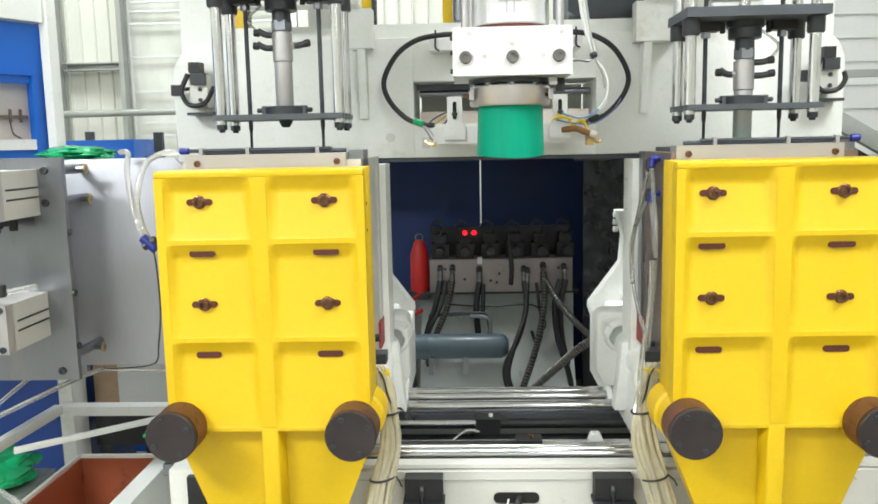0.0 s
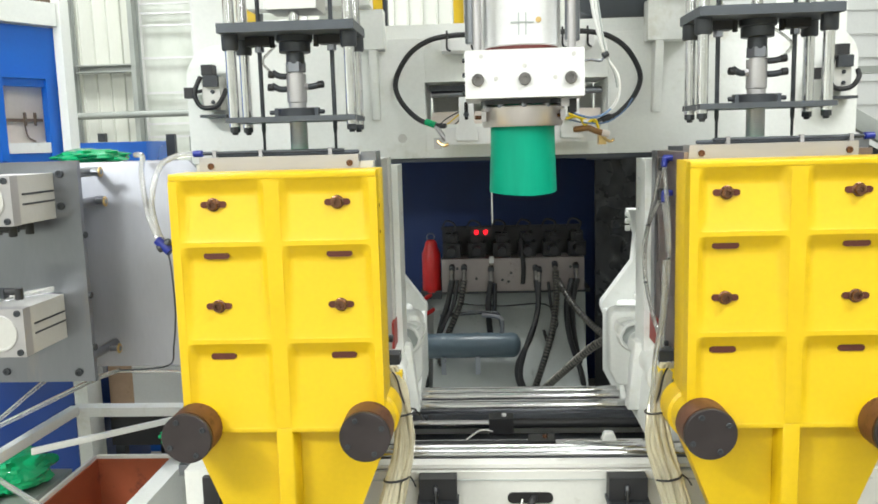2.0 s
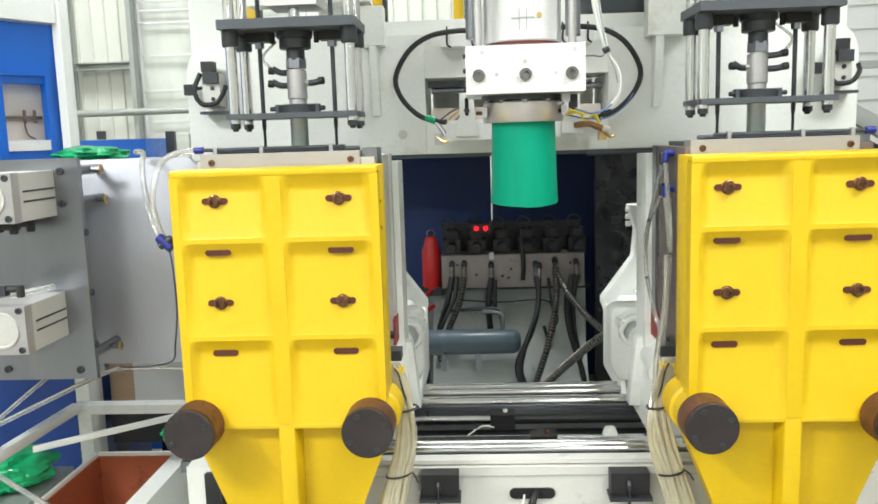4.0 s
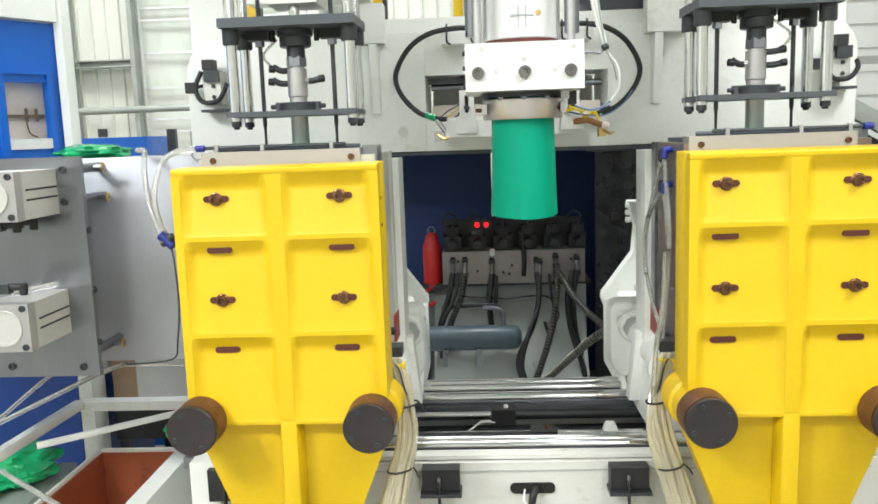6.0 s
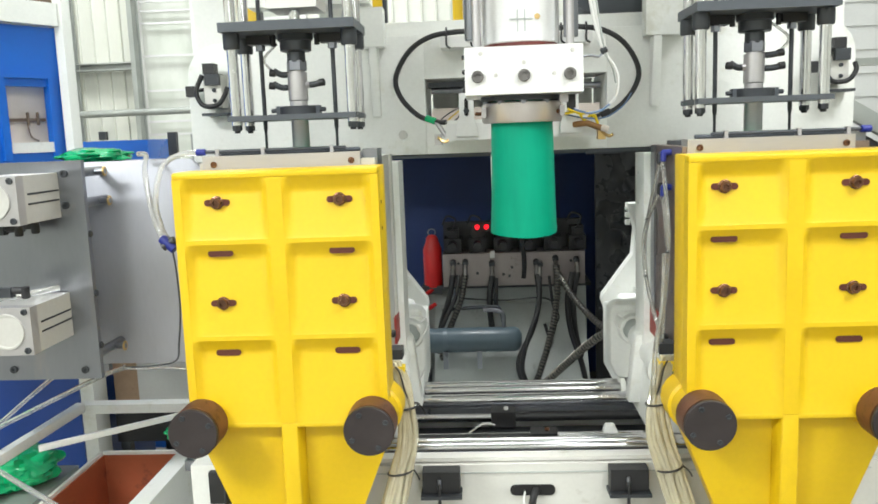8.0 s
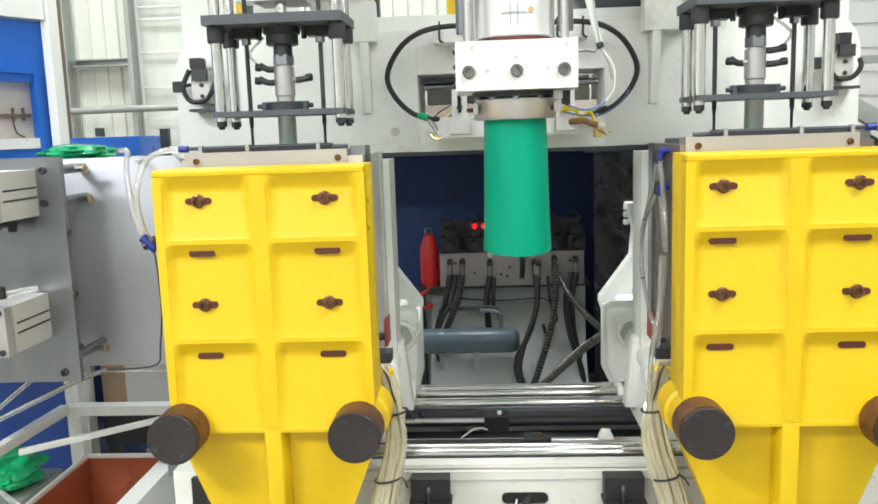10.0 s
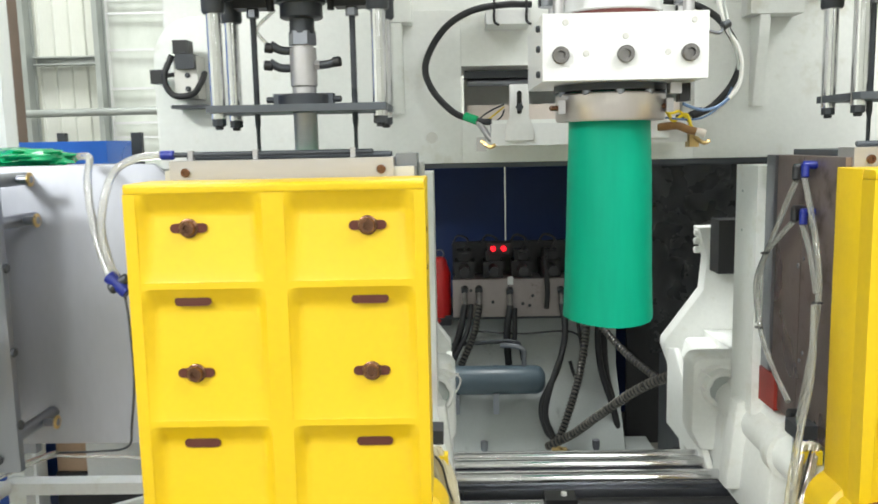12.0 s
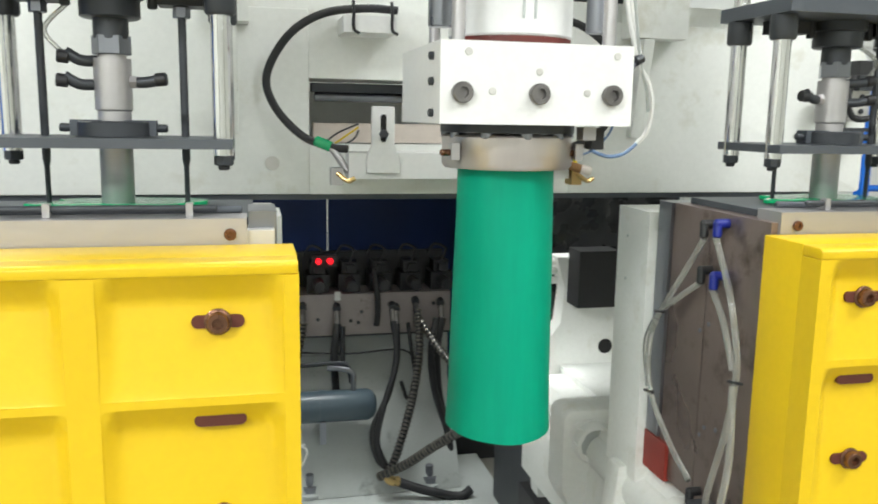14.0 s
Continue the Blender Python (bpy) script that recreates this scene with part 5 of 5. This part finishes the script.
def back_enclosure():
    c = thing("rear_cabinet", "navy blue sheet steel doors in shade behind the machine", "cabinet", (0.35, 5.45, 0))
    part("door", box(fresh(), -0.9, 0.262, 5.42, 5.46, 0.0, 1.498, 0.004), NAVY, c)
    part("door", box(fresh(), 0.270, 1.6, 5.42, 5.46, 0.0, 1.498, 0.004), NAVY, c)
    # unseen cover, added to keep lamp light off the navy doors
    part("roof", box(fresh(), -0.94, 1.64, 4.62, 5.5, 1.50, 1.53, 0.004), NAVY, c)
    part("side_partition", box(fresh(), 0.86, 1.6, 4.92, 4.94, 0.0, 1.497, 0.004), BLACK, c, "black sheet partition")
    m = thing("drive_motor", "black electric motor with a flexible duct", "motor", (1.05, 4.2, 0))
    part("body", lathe(fresh(), (1.02, 3.75, 1.05), (1.02, 4.45, 1.05), ((0, 0.10), (0.03, 0.17), (0.3, 0.17), (0.3, 0.19), (0.9, 0.19), (1, 0.15)), 30), BLACK, m)
    part("pedestal", box(fresh(), 0.90, 1.25, 3.8, 4.4, 0.0, 0.88, 0.01), DARK, m)
    part("terminal_box", box(fresh(), 0.88, 1.0, 3.66, 3.82, 0.74, 0.98, 0.008), DARK, m)
    part("conduit", cyl(fresh(), (0.82, 4.3, 1.10), (0.82, 4.3, 1.498), 0.012, 10), DARK, m)
    part("lower_box", box(fresh(), 0.80, 1.2, 3.55, 3.78, 0.0, 0.42, 0.01), BLACK, m)
    sh = thing("black_sheeting", "crumpled black plastic sheeting hung behind the clamp", "sheeting", (0.95, 3.72, 1.1))
    bm, grid = fresh(), []
    for i in range(46):
        row = []
        for j in range(34):
            x, z = 0.70 + 0.65 * i / 45, 0.80 + 0.70 * j / 33
            q = noise.noise(Vector((x * 6 + z * 4, z * 3, 1.3))) + 0.35 * noise.noise(Vector((x * 13 - z * 8, z * 6, 4.0)))
            row.append(bm.verts.new((x, 3.72 + 0.07 * abs(q), z)))
        grid.append(row)
    for i in range(45):
        for j in range(33):
            bm.faces.new((grid[i][j], grid[i + 1][j], grid[i + 1][j + 1], grid[i][j + 1]))
    bmesh.ops.solidify(bm, geom=bm.faces[:], thickness=0.003)
    part("sheet", bm, FILM, sh)
    part("hanging_rod", cyl(fresh(), (0.66, 3.74, 1.505), (1.4, 3.74, 1.505), 0.008, 10), DARK, sh)


back_enclosure()

# ---- deflashing station beside the moulds ----


def deflash_station():
    d = thing("deflash_plate", "brushed steel guide plate with square air cylinders", "machine plate", (-1.25, 2.33, 0.95))
    part("front_plate", box(fresh(), -1.75, -0.905, 2.32, 2.338, 0.953, 1.575, 0.004), STEEL, d)
    back = part("back_plate", prism(fresh(), [(-1.75, 0.945), (-0.63, 0.945), (-0.63, 1.535), (-0.66, 1.566), (-1.75, 1.566)], "y", 2.50, 2.518, 0.003), SATIN, d)
    for x, z in ((-0.875, 1.54), (-0.868, 1.455), (-0.862, 1.02)):
        so = part("standoff", cyl(fresh(), (x - 0.06, 2.339, z), (x - 0.06, 2.499, z), 0.014, 14), STEEL, d)
        part("standoff_stud", cyl(fresh(), (x - 0.045, 2.43, z), (x - 0.014, 2.43, z), 0.009, 12), STEEL, d)
        part("stud_washer", cyl(fresh(), (x - 0.02, 2.43, z), (x - 0.015, 2.43, z), 0.015, 16), BRASS, d)
    for z in (1.37, 1.20, 1.05):
        part("edge_screw", cyl(fresh(), (-0.9055, 2.329, z), (-0.898, 2.329, z), 0.010, 10), DARK, d)
    for x, z in ((-0.955, 1.540), (-0.958, 1.452), (-0.95, 0.98), (-1.16, 0.985)):
        part("plate_screw", socket_bolt(fresh(), x, 2.321, z, 0.0105, 0.008), DARK, d)
    for zc in (1.482, 1.145):
        xa, xb, h = -1.104, -0.974, 0.062
        body = part("air_cylinder", box(fresh(), xa, xb, 2.145, 2.319, zc - h, zc + h, 0.006), CAST, d, "anodised square air cylinder")
        part("end_cap", box(fresh(), xa - 0.001, xb + 0.001, 2.110, 2.1445, zc - h - 0.001, zc + h + 0.001, 0.005), ALU, body)
        part("piston_cover", lathe(fresh(), ((xa + xb) / 2, 2.1105, zc), ((xa + xb) / 2, 2.100, zc), ((0, 0.047), (0.5, 0.047), (0.5, 0.042), (0.2, 0.040)), 30), CAST, body)
        for sx in (-1, 1):
            for sz in (-1, 1):
                part("tie_screw", socket_bolt(fresh(), (xa + xb) / 2 + sx * 0.051, 2.1105, zc + sz * 0.051, 0.0085, 0.005), DARK, body)
        for dz in (-0.012, 0.014):
            part("groove", box(fresh(), xb - 0.001, xb + 0.0012, 2.16, 2.315, zc + dz - 0.0025, zc + dz + 0.0025, 0), DARK, body)
    for z, y in ((1.402, 2.19), (1.235, 2.19), (1.40, 2.27)):
        f = part("air_fitting", box(fresh(), -1.10, -1.06, y - 0.012, y + 0.012, z - 0.013, z + 0.013, 0.004), DARK, d)
        part("fitting_barrel", cyl(fresh(), (-1.06, y, z + 0.004), (-1.025, y, z + 0.004), 0.010, 10), BLACK, f)
        part("fitting_turn", cyl(fresh(), (-1.025, y, z + 0.014), (-1.025, y, z - 0.018), 0.011, 10), BLACK, f)
    part("guide_tube", cyl(fresh(), (-1.2, 2.16, 1.20), (-0.99, 2.30, 1.225), 0.008, 10), CLEAR, d)
    # clear air lines from a valve to the top of the mould
    a = thing("air_lines", "clear plastic air lines with a blue branch fitting", "air line", (-0.65, 2.42, 1.3))
    part("line", tube(fresh(), [(-0.60, 2.395, 1.584), (-0.66, 2.40, 1.578), (-0.705, 2.39, 1.545), (-0.720, 2.36, 1.455), (-0.700, 2.34, 1.375), (-0.680, 2.33, 1.345)], 0.008, 10), CLEAR, a)
    part("line", tube(fresh(), [(-0.80, 2.46, 1.585), (-0.77, 2.44, 1.58), (-0.760, 2.40, 1.53), (-0.738, 2.37, 1.43), (-0.705, 2.34, 1.36), (-0.684, 2.33, 1.338)], 0.008, 10), CLEAR, a)
    part("branch", cyl(fresh(), (-0.700, 2.33, 1.352), (-0.662, 2.325, 1.318), 0.014, 10), BLUEPLASTIC, a)
    part("branch_nut", cyl(fresh(), (-0.697, 2.325, 1.325), (-0.662, 2.33, 1.347), 0.012, 10), DARK, a)
    part("thin_line", tube(fresh(), [(-0.672, 2.33, 1.318), (-0.662, 2.32, 1.26), (-0.656, 2.31, 1.15), (-0.672, 2.32, 1.05), (-0.70, 2.36, 0.99), (-0.78, 2.40, 0.965), (-0.90, 2.42, 0.955)], 0.0024, 8), DARK, a)
    part("thin_line", tube(fresh(), [(-0.62, 2.33, 0.965), (-0.70, 2.36, 0.968), (-0.82, 2.38, 0.962), (-0.888, 2.40, 0.958)], 0.003, 8), CLEAR, a)
    part("clear_rod", tube(fresh(), [(-0.87, 2.40, 0.962), (-0.948, 2.40, 0.935), (-1.09, 2.40, 0.870), (-1.231, 2.40, 0.805), (-1.5, 2.40, 0.68)], 0.0075, 10), CLEAR, a)
    part("clear_rod", tube(fresh(), [(-1.06, 2.40, 0.952), (-1.107, 2.40, 0.926), (-1.278, 2.40, 0.793), (-1.5, 2.40, 0.62)], 0.0065, 10), CLEAR, a)


deflash_station()

# ---- surroundings of the deflashing station ----


def left_side():
    # cream stand under the plates
    s = thing("stand_frame", "cream square tube stand under the guide plates", "stand", (-1.2, 2.7, 0))
    part("long_tube", prism(fresh(), [(-1.365, 1.6), (-1.333, 1.6), (-1.268, 2.90), (-1.300, 2.90)], "z", 0.655, 0.690, 0.004), CREAM, s)
    part("cross_tube", box(fresh(), -1.30, -0.66, 2.902, 2.955, 0.645, 0.678, 0.004), CREAM, s)
    part("post", box(fresh(), -1.312, -1.262, 2.957, 3.005, 0.0, 0.96, 0.005), CREAM, s)
    part("chute_edge", prism(fresh(), [(-1.22, 2.495), (-0.84, 2.808), (-0.848, 2.822), (-1.228, 2.51)], "z", 0.664, 0.683, 0.002), CREAM, s)
    part("guide_strip", cyl(fresh(), (-1.32, 2.357, 0.698), (-0.80, 1.95, 0.698), 0.0075, 12), CLEAR, s, "clear plastic guide strip")
    part("hanger", box(fresh(), -1.30, -0.98, 2.52, 2.545, 0.915, 0.944, 0.004), STEEL, s)
    # brown lined bin
    b = thing("scrap_bin", "cream steel bin with a red-brown lining", "bin", (-1.05, 2.5, 0))
    x0, x1, y0, y1, z0, z1 = -1.22, -0.935, 2.0, 2.90, 0.12, 0.50
    part("wall", box(fresh(), x0 - 0.012, x0, y0, y1, z0, z1, 0.003), CREAM, b)
    part("wall", box(fresh(), x1, x1 + 0.065, y0, y1, z0, z1, 0.004), CREAM, b)
    part("wall", box(fresh(), x0, x1, y1, y1 + 0.012, z0, z1, 0.003), CREAM, b)
    part("wall", box(fresh(), x0, x1, y0 - 0.012, y0, z0, z1, 0.003), CREAM, b)
    bm = fresh()
    box(bm, x0 + 0.001, x0 + 0.006, y0, y1, z0, z1 - 0.012, 0), box(bm, x1 - 0.006, x1 - 0.001, y0, y1, z0, z1 - 0.012, 0)
    box(bm, x0 + 0.007, x1 - 0.007, y1 - 0.006, y1 - 0.001, z0, z1 - 0.012, 0), box(bm, x0 + 0.007, x1 - 0.007, y0, y1 - 0.007, z0, z0 + 0.006, 0)
    part("lining", bm, OXIDE, b, "red-brown primed lining")
    for x in (x0 + 0.03, x1 - 0.03):
        for y in (y0 + 0.05, y1 - 0.05):
            part("foot", cyl(fresh(), (x, y, 0), (x, y, z0), 0.02, 10), DARK, b)
    # blue cabinet under the plates
    c = thing("blue_control_cabinet", "glossy blue sheet steel cabinet", "cabinet", (-1.75, 3.3, 0))
    part("body", box(fresh(), -2.3, -1.457, 3.22, 3.9, 0.02, 0.90, 0.01), DEEPBLUE, c)
    part("door_edge", box(fresh(), -1.86, -1.83, 3.205, 3.219, 0.06, 0.86, 0.003), DEEPBLUE, c)
    part("plinth", box(fresh(), -2.28, -1.47, 3.25, 3.88, 0.0, 0.02, 0), DARK, c)
    # blue machine guard with a window, in a cream frame
    g = thing("guard_cabinet", "blue machine guard with a pale window in a cream frame", "machine guard", (-1.7, 3.35, 0))
    wx0, wx1, wz0, wz1 = -1.685, -1.515, 1.60, 1.845
    X0, X1, Z0, Z1 = -2.33, -1.437, 0.95, 2.07
    hinge = Matrix.Translation((-1.436, 3.31, 0))
    PLACE[0] = hinge @ Matrix.Rotation(radians(60), 4, "Z") @ hinge.inverted()
    for a in ((X0, wx0, Z0, Z1), (wx1, X1, Z0, Z1), (wx0, wx1, Z0, wz0), (wx0, wx1, wz1, Z1)):
        part("panel", box(fresh(), a[0], a[1], 3.30, 3.325, a[2], a[3], 0), BLUE, g)
    bm = fresh()
    for a in ((wx0 - 0.03, wx0, wz0 - 0.03, wz1 + 0.03), (wx1, wx1 + 0.02, wz0 - 0.03, wz1 + 0.03)):
        box(bm, a[0], a[1], 3.288, 3.299, a[2], a[3], 0.003)
    box(bm, wx0 - 0.03, wx1 + 0.02, 3.288, 3.2985, wz1 + 0.03, wz1 + 0.045, 0.003)
    part("window_frame", bm, BLUE, g)
    part("window_backing", box(fresh(), wx0 - 0.05, wx1 + 0.05, 3.352, 3.362, wz0 - 0.05, wz1 + 0.05, 0), BEIGE, g)
    part("window_sill", box(fresh(), wx0 - 0.004, wx1 + 0.004, 3.291, 3.34, wz0 - 0.004, wz0 + 0.035, 0.003), WHITE, g)
    part("inner_rail", box(fresh(), wx0, wx1, 3.332, 3.346, 1.715, 1.727, 0.002), BROWNPOST, g)
    for x in (-1.675, -1.585, -1.545):
        part("inner_rod", cyl(fresh(), (x, 3.334, 1.70), (x, 3.334, 1.75), 0.006, 8), BROWNPOST, g)
    part("rod_leg", tube(fresh(), [(-1.585, 3.342, 1.72), (-1.575, 3.342, 1.66), (-1.545, 3.342, 1.64)], 0.003, 6), BROWNPOST, g)
    part("top_rail", box(fresh(), -2.33, -1.462, 3.27, 3.34, 2.075, 2.16, 0.008), CREAM, g)
    part("upper_panel", box(fresh(), -2.33, -1.477, 3.34, 3.36, 2.162, 2.5, 0), BROWNPOST, g)
    PLACE[0] = Matrix()
    part("corner_post", box(fresh(), -1.435, -1.402, 3.275, 3.345, 0.0, 2.6, 0.006), CREAM, g)
    # low blue box far behind and the scrap on it
    single("blue_crate", box(fresh(), -1.95, -1.488, 4.2, 4.5, 0.0, 1.636, 0.01), BLUE, "blue painted machine box standing behind the plates", "crate", (-1.7, 4.35, 0))
    k = thing("machine_box", "low cream machine box on an added black block behind the guide plate", "machine box", (-1.1, 3.6, 0))
    # black block on legs, added to give the dark gap below the box
    part("plinth", box(fresh(), -1.382, -0.86, 3.36, 3.9, 0.36, 0.52, 0.006), BLACK, k)
    for x in (-1.36, -0.90):
        for y in (3.40, 3.86):
            part("leg", box(fresh(), x - 0.02, x + 0.02, y - 0.02, y + 0.02, 0.0, 0.359, 0.003), DARK, k)
    part("body", box(fresh(), -1.245, -0.85, 3.30, 3.9, 0.522, 0.93, 0.01), WHITE, k)
    single("brown_carton", box(fresh(), -1.380, -1.262, 3.37, 3.6, 0.521, 0.86, 0.008), TAN, "scuffed tan carton standing on an added black block", "carton", (-1.32, 3.48, 0.52))
    single("dark_cable", tube(fresh(), [(-1.36, 3.362, 0.80), (-1.33, 3.35, 0.84), (-1.30, 3.35, 0.77), (-1.27, 3.355, 0.74), (-1.255, 3.36, 0.80), (-1.29, 3.365, 0.865)], 0.006, 8), BLACK, "dark cable looped over a tan carton", "cable", (-1.3, 3.36, 0.8))
    gb = thing("sensor_stand", "small grey sensor bracket on a slim steel post", "bracket", (-1.3, 4.35, 0))
    part("post", box(fresh(), -1.33, -1.27, 4.32, 4.38, 0, 1.5, 0.005), PURLIN, gb)
    part("shelf", box(fresh(), -1.45, -1.13, 4.30, 4.40, 1.501, 1.515, 0.003), PURLIN, gb)
    part("upright", box(fresh(), -1.43, -1.385, 4.32, 4.35, 1.516, 1.67, 0.004), DARK, gb)
    part("sensor_box", box(fresh(), -1.29, -1.16, 4.33, 4.39, 1.516, 1.60, 0.006), CAST, gb)
    part("clamp", box(fresh(), -1.30, -1.275, 4.30, 4.33, 1.516, 1.655, 0.003), PURLIN, gb)
    part("lead", tube(fresh(), [(-1.18, 4.34, 1.60), (-1.17, 4.33, 1.65), (-1.22, 4.32, 1.67), (-1.29, 4.315, 1.64)], 0.005, 6), DARK, gb)


def scrap(name, at, size, seed, lumps=3):
    """Lumps of thin plastic flash, folded and crushed while soft."""
    random.seed(seed)
    bm = fresh()
    for k in range(lumps):
        off = Vector((random.uniform(-0.32, 0.32) * size[0], random.uniform(-0.32, 0.32) * size[1], 0)) if k else Vector((0, 0, 0))
        w, seed_at, turn = (1.0 if k == 0 else random.uniform(0.55, 0.8)), random.uniform(0, 50), random.uniform(0, 3.1)
        seg, rows, rings = 44, 22, []
        for j in range(rows + 1):
            b = math.pi * j / rows
            row = []
            for i in range(seg):
                a = 2 * math.pi * i / seg
                d = Vector((math.sin(b) * math.cos(a), math.sin(b) * math.sin(a), math.cos(b)))
                e = Vector((d.x * math.cos(turn) - d.y * math.sin(turn), d.x * math.sin(turn) + d.y * math.cos(turn), d.z))
                fold = abs(noise.noise(Vector((e.x * 1.2 + seed_at, e.y * 3.2, e.z * 2.0))))
                crease = abs(noise.noise(Vector((e.x * 3 + seed_at, e.y * 6 + 7, e.z * 5))))
                rad = w * (0.82 + 0.40 * fold - 0.10 * crease)
                z = max(0.0, 0.42 + d.z * rad * 0.58)
                row.append(bm.verts.new((at[0] + off.x + d.x * rad * size[0] * 0.5, at[1] + off.y + d.y * rad * size[1] * 0.5, at[2] + z * size[2])))
            rings.append(row)
        for u, v in zip(rings, rings[1:]):
            for i in range(seg):
                bm.faces.new((u[i], u[(i + 1) % seg], v[(i + 1) % seg], v[i])).smooth = True
    return single(name, bm, SCRAP, "crumpled bright green plastic scrap", "plastic scrap", at, "plastic scrap")


def scraps():
    scrap("plastic_scrap", (-1.385, 2.66, 0.492), (0.25, 0.30, 0.13), 3)
    scrap("plastic_scrap", (-1.50, 2.48, 0.492), (0.26, 0.24, 0.08), 9)
    t = thing("scrap_tray", "grey sheet metal scrap tray on cream legs", "tray", (-1.46, 2.5, 0))
    part("tray", box(fresh(), -1.66, -1.262, 2.25, 2.80, 0.475, 0.492, 0.003), PURLIN, t)
    part("tray_edge", box(fresh(), -1.66, -1.262, 2.23, 2.249, 0.475, 0.53, 0.003), PURLIN, t)
    for x in (-1.62, -1.31):
        for y in (2.3, 2.76):
            part("leg", box(fresh(), x - 0.02, x + 0.02, y - 0.02, y + 0.02, 0, 0.475, 0.003), CREAM, t)
    scrap("plastic_scrap", (-1.115, 2.84, 1.558), (0.24, 0.30, 0.052), 21, 2)
    st = thing("scrap_shelf", "steel shelf behind the guide plates", "shelf", (-1.16, 2.95, 0.94))
    part("shelf", box(fresh(), -1.34, -0.98, 2.519, 3.12, 1.54, 1.558, 0.003), STEEL, st)
    for x in (-1.30, -1.02):
        part("shelf_bracket", prism(fresh(), [(2.519, 1.538), (2.519, 1.30), (2.95, 1.538)], "x", x - 0.006, x + 0.006, 0.001), STEEL, st)
    scrap("plastic_scrap", (-0.80, 2.60, 0.66), (0.1, 0.1, 0.06), 33, 1)


left_side()
scraps()


LADDER = 1.97


def above_beam():
    for x, y in ((-0.62, 3.15), (-0.16, 3.15), (0.13, 3.15)):
        p = thing("yellow_post", "slim yellow painted post on the frame", "post", (x, y, 2.01), "yellow posts")
        part("post", box(fresh(), x - 0.018, x + 0.018, y - 0.018, y + 0.018, 2.011, 2.9, 0.004), YELLOW, p)
        part("post_back", box(fresh(), x + 0.020, x + 0.034, y - 0.02, y + 0.02, 2.011, 2.9, 0.002), DARK, p)
    m = thing("head_drive", "dark box of the head drive above the beam", "drive box", (0.68, 3.1, 1.99))
    part("box", prism(fresh(), [(0.55, 2.04), (0.60, 2.012), (0.80, 2.012), (0.82, 2.04), (0.82, 2.6), (0.55, 2.6)], "y", 3.10, 3.3, 0.006), SLATE, m)
    part("terminal_strip", box(fresh(), 0.16, 0.20, 3.1, 3.2, 2.011, 2.2, 0.003), GREYPAINT, m)
    # siding and a slanting conveyor beyond the other end of the beam
    c = thing("slanting_conveyor", "dark framed slanting conveyor beyond the machine", "conveyor", (2.5, 5.0, 0))
    part("side_rail", prism(fresh(), [(2.0, 1.78), (3.2, 1.10), (3.2, 1.20), (2.0, 1.90)], "y", 4.9, 4.96, 0.004), PURLIN, c)
    part("belt", prism(fresh(), [(2.0, 1.72), (3.2, 1.04), (3.2, 1.07), (2.0, 1.75)], "y", 4.97, 5.4, 0.002), BLACK, c)
    part("top_beam", box(fresh(), 2.0, 3.6, 4.9, 4.97, 1.905, 1.945, 0.004), PURLIN, c)
    for x in (2.1, 3.1):
        part("leg", box(fresh(), x - 0.03, x + 0.03, 4.97, 5.03, 0, 1.5 if x < 3 else 1.04, 0.004), PURLIN, c)
    cab = thing("white_cladding", "white overlapping board cladding of a cabin", "cabin wall", (3.2, 6.0, 0))
    part("backing", box(fresh(), 1.9, 4.6, 6.021, 6.06, 0, 3.6, 0), ROOF, cab)
    for i in range(22):
        z = 0.16 * i
        part("board", prism(fresh(), [(6.0, z), (6.02, z), (6.02, z + 0.16), (6.012, z + 0.16)], "x", 1.9, 4.6, 0), ROOF, cab)
    g = thing("blue_ladder", "blue painted steel ladder beside the machine", "ladder", (LADDER + 0.11, 3.6, 0))
    for x in (LADDER, LADDER + 0.22):
        part("stile", box(fresh(), x - 0.015, x + 0.015, 3.58, 3.62, 0, 1.84, 0.003), BLUE, g)
    for i in range(7):
        part("rung", cyl(fresh(), (LADDER + 0.015, 3.6, 0.25 + 0.25 * i), (LADDER + 0.205, 3.6, 0.25 + 0.25 * i), 0.012, 10), BLUE, g)


above_beam()


def motions():
    # die head sinks to its working height in the first two seconds
    x, y, z = HEAD.location
    walk(HEAD, [(t, pose(x, y, z + dz)) for t, dz in ((0, 0.058), (0.5, 0.036), (1.0, 0.019), (1.5, 0.008), (2.0, 0.0), (3.0, 0.0), (14.0, 0.0))])
    # the tube sinks out of the die
    bottom = ((0, 1.549), (0.5, 1.512), (1.0, 1.483), (1.5, 1.461), (2.0, 1.443), (3.0, 1.419), (5.5, 1.364), (6.5, 1.342), (7.5, 1.319), (8.0, 1.307), (10.5, 1.243), (11.0, 1.23), (12.5, 1.189), (14.0, 1.148))
    walk(PARISON, [(t, pose(CX - 0.001 * (t > 7), AXIS, b)) for t, b in bottom])
    # the pin carriage comes down into the mould
    walk(CARRIAGE_LEFT, [(t, pose(0, 0, dz)) for t, dz in ((0, 0.112), (0.3, 0.086), (0.6, 0.039), (0.9, 0.006), (1.2, 0.0), (14.0, 0.0))])


motions()
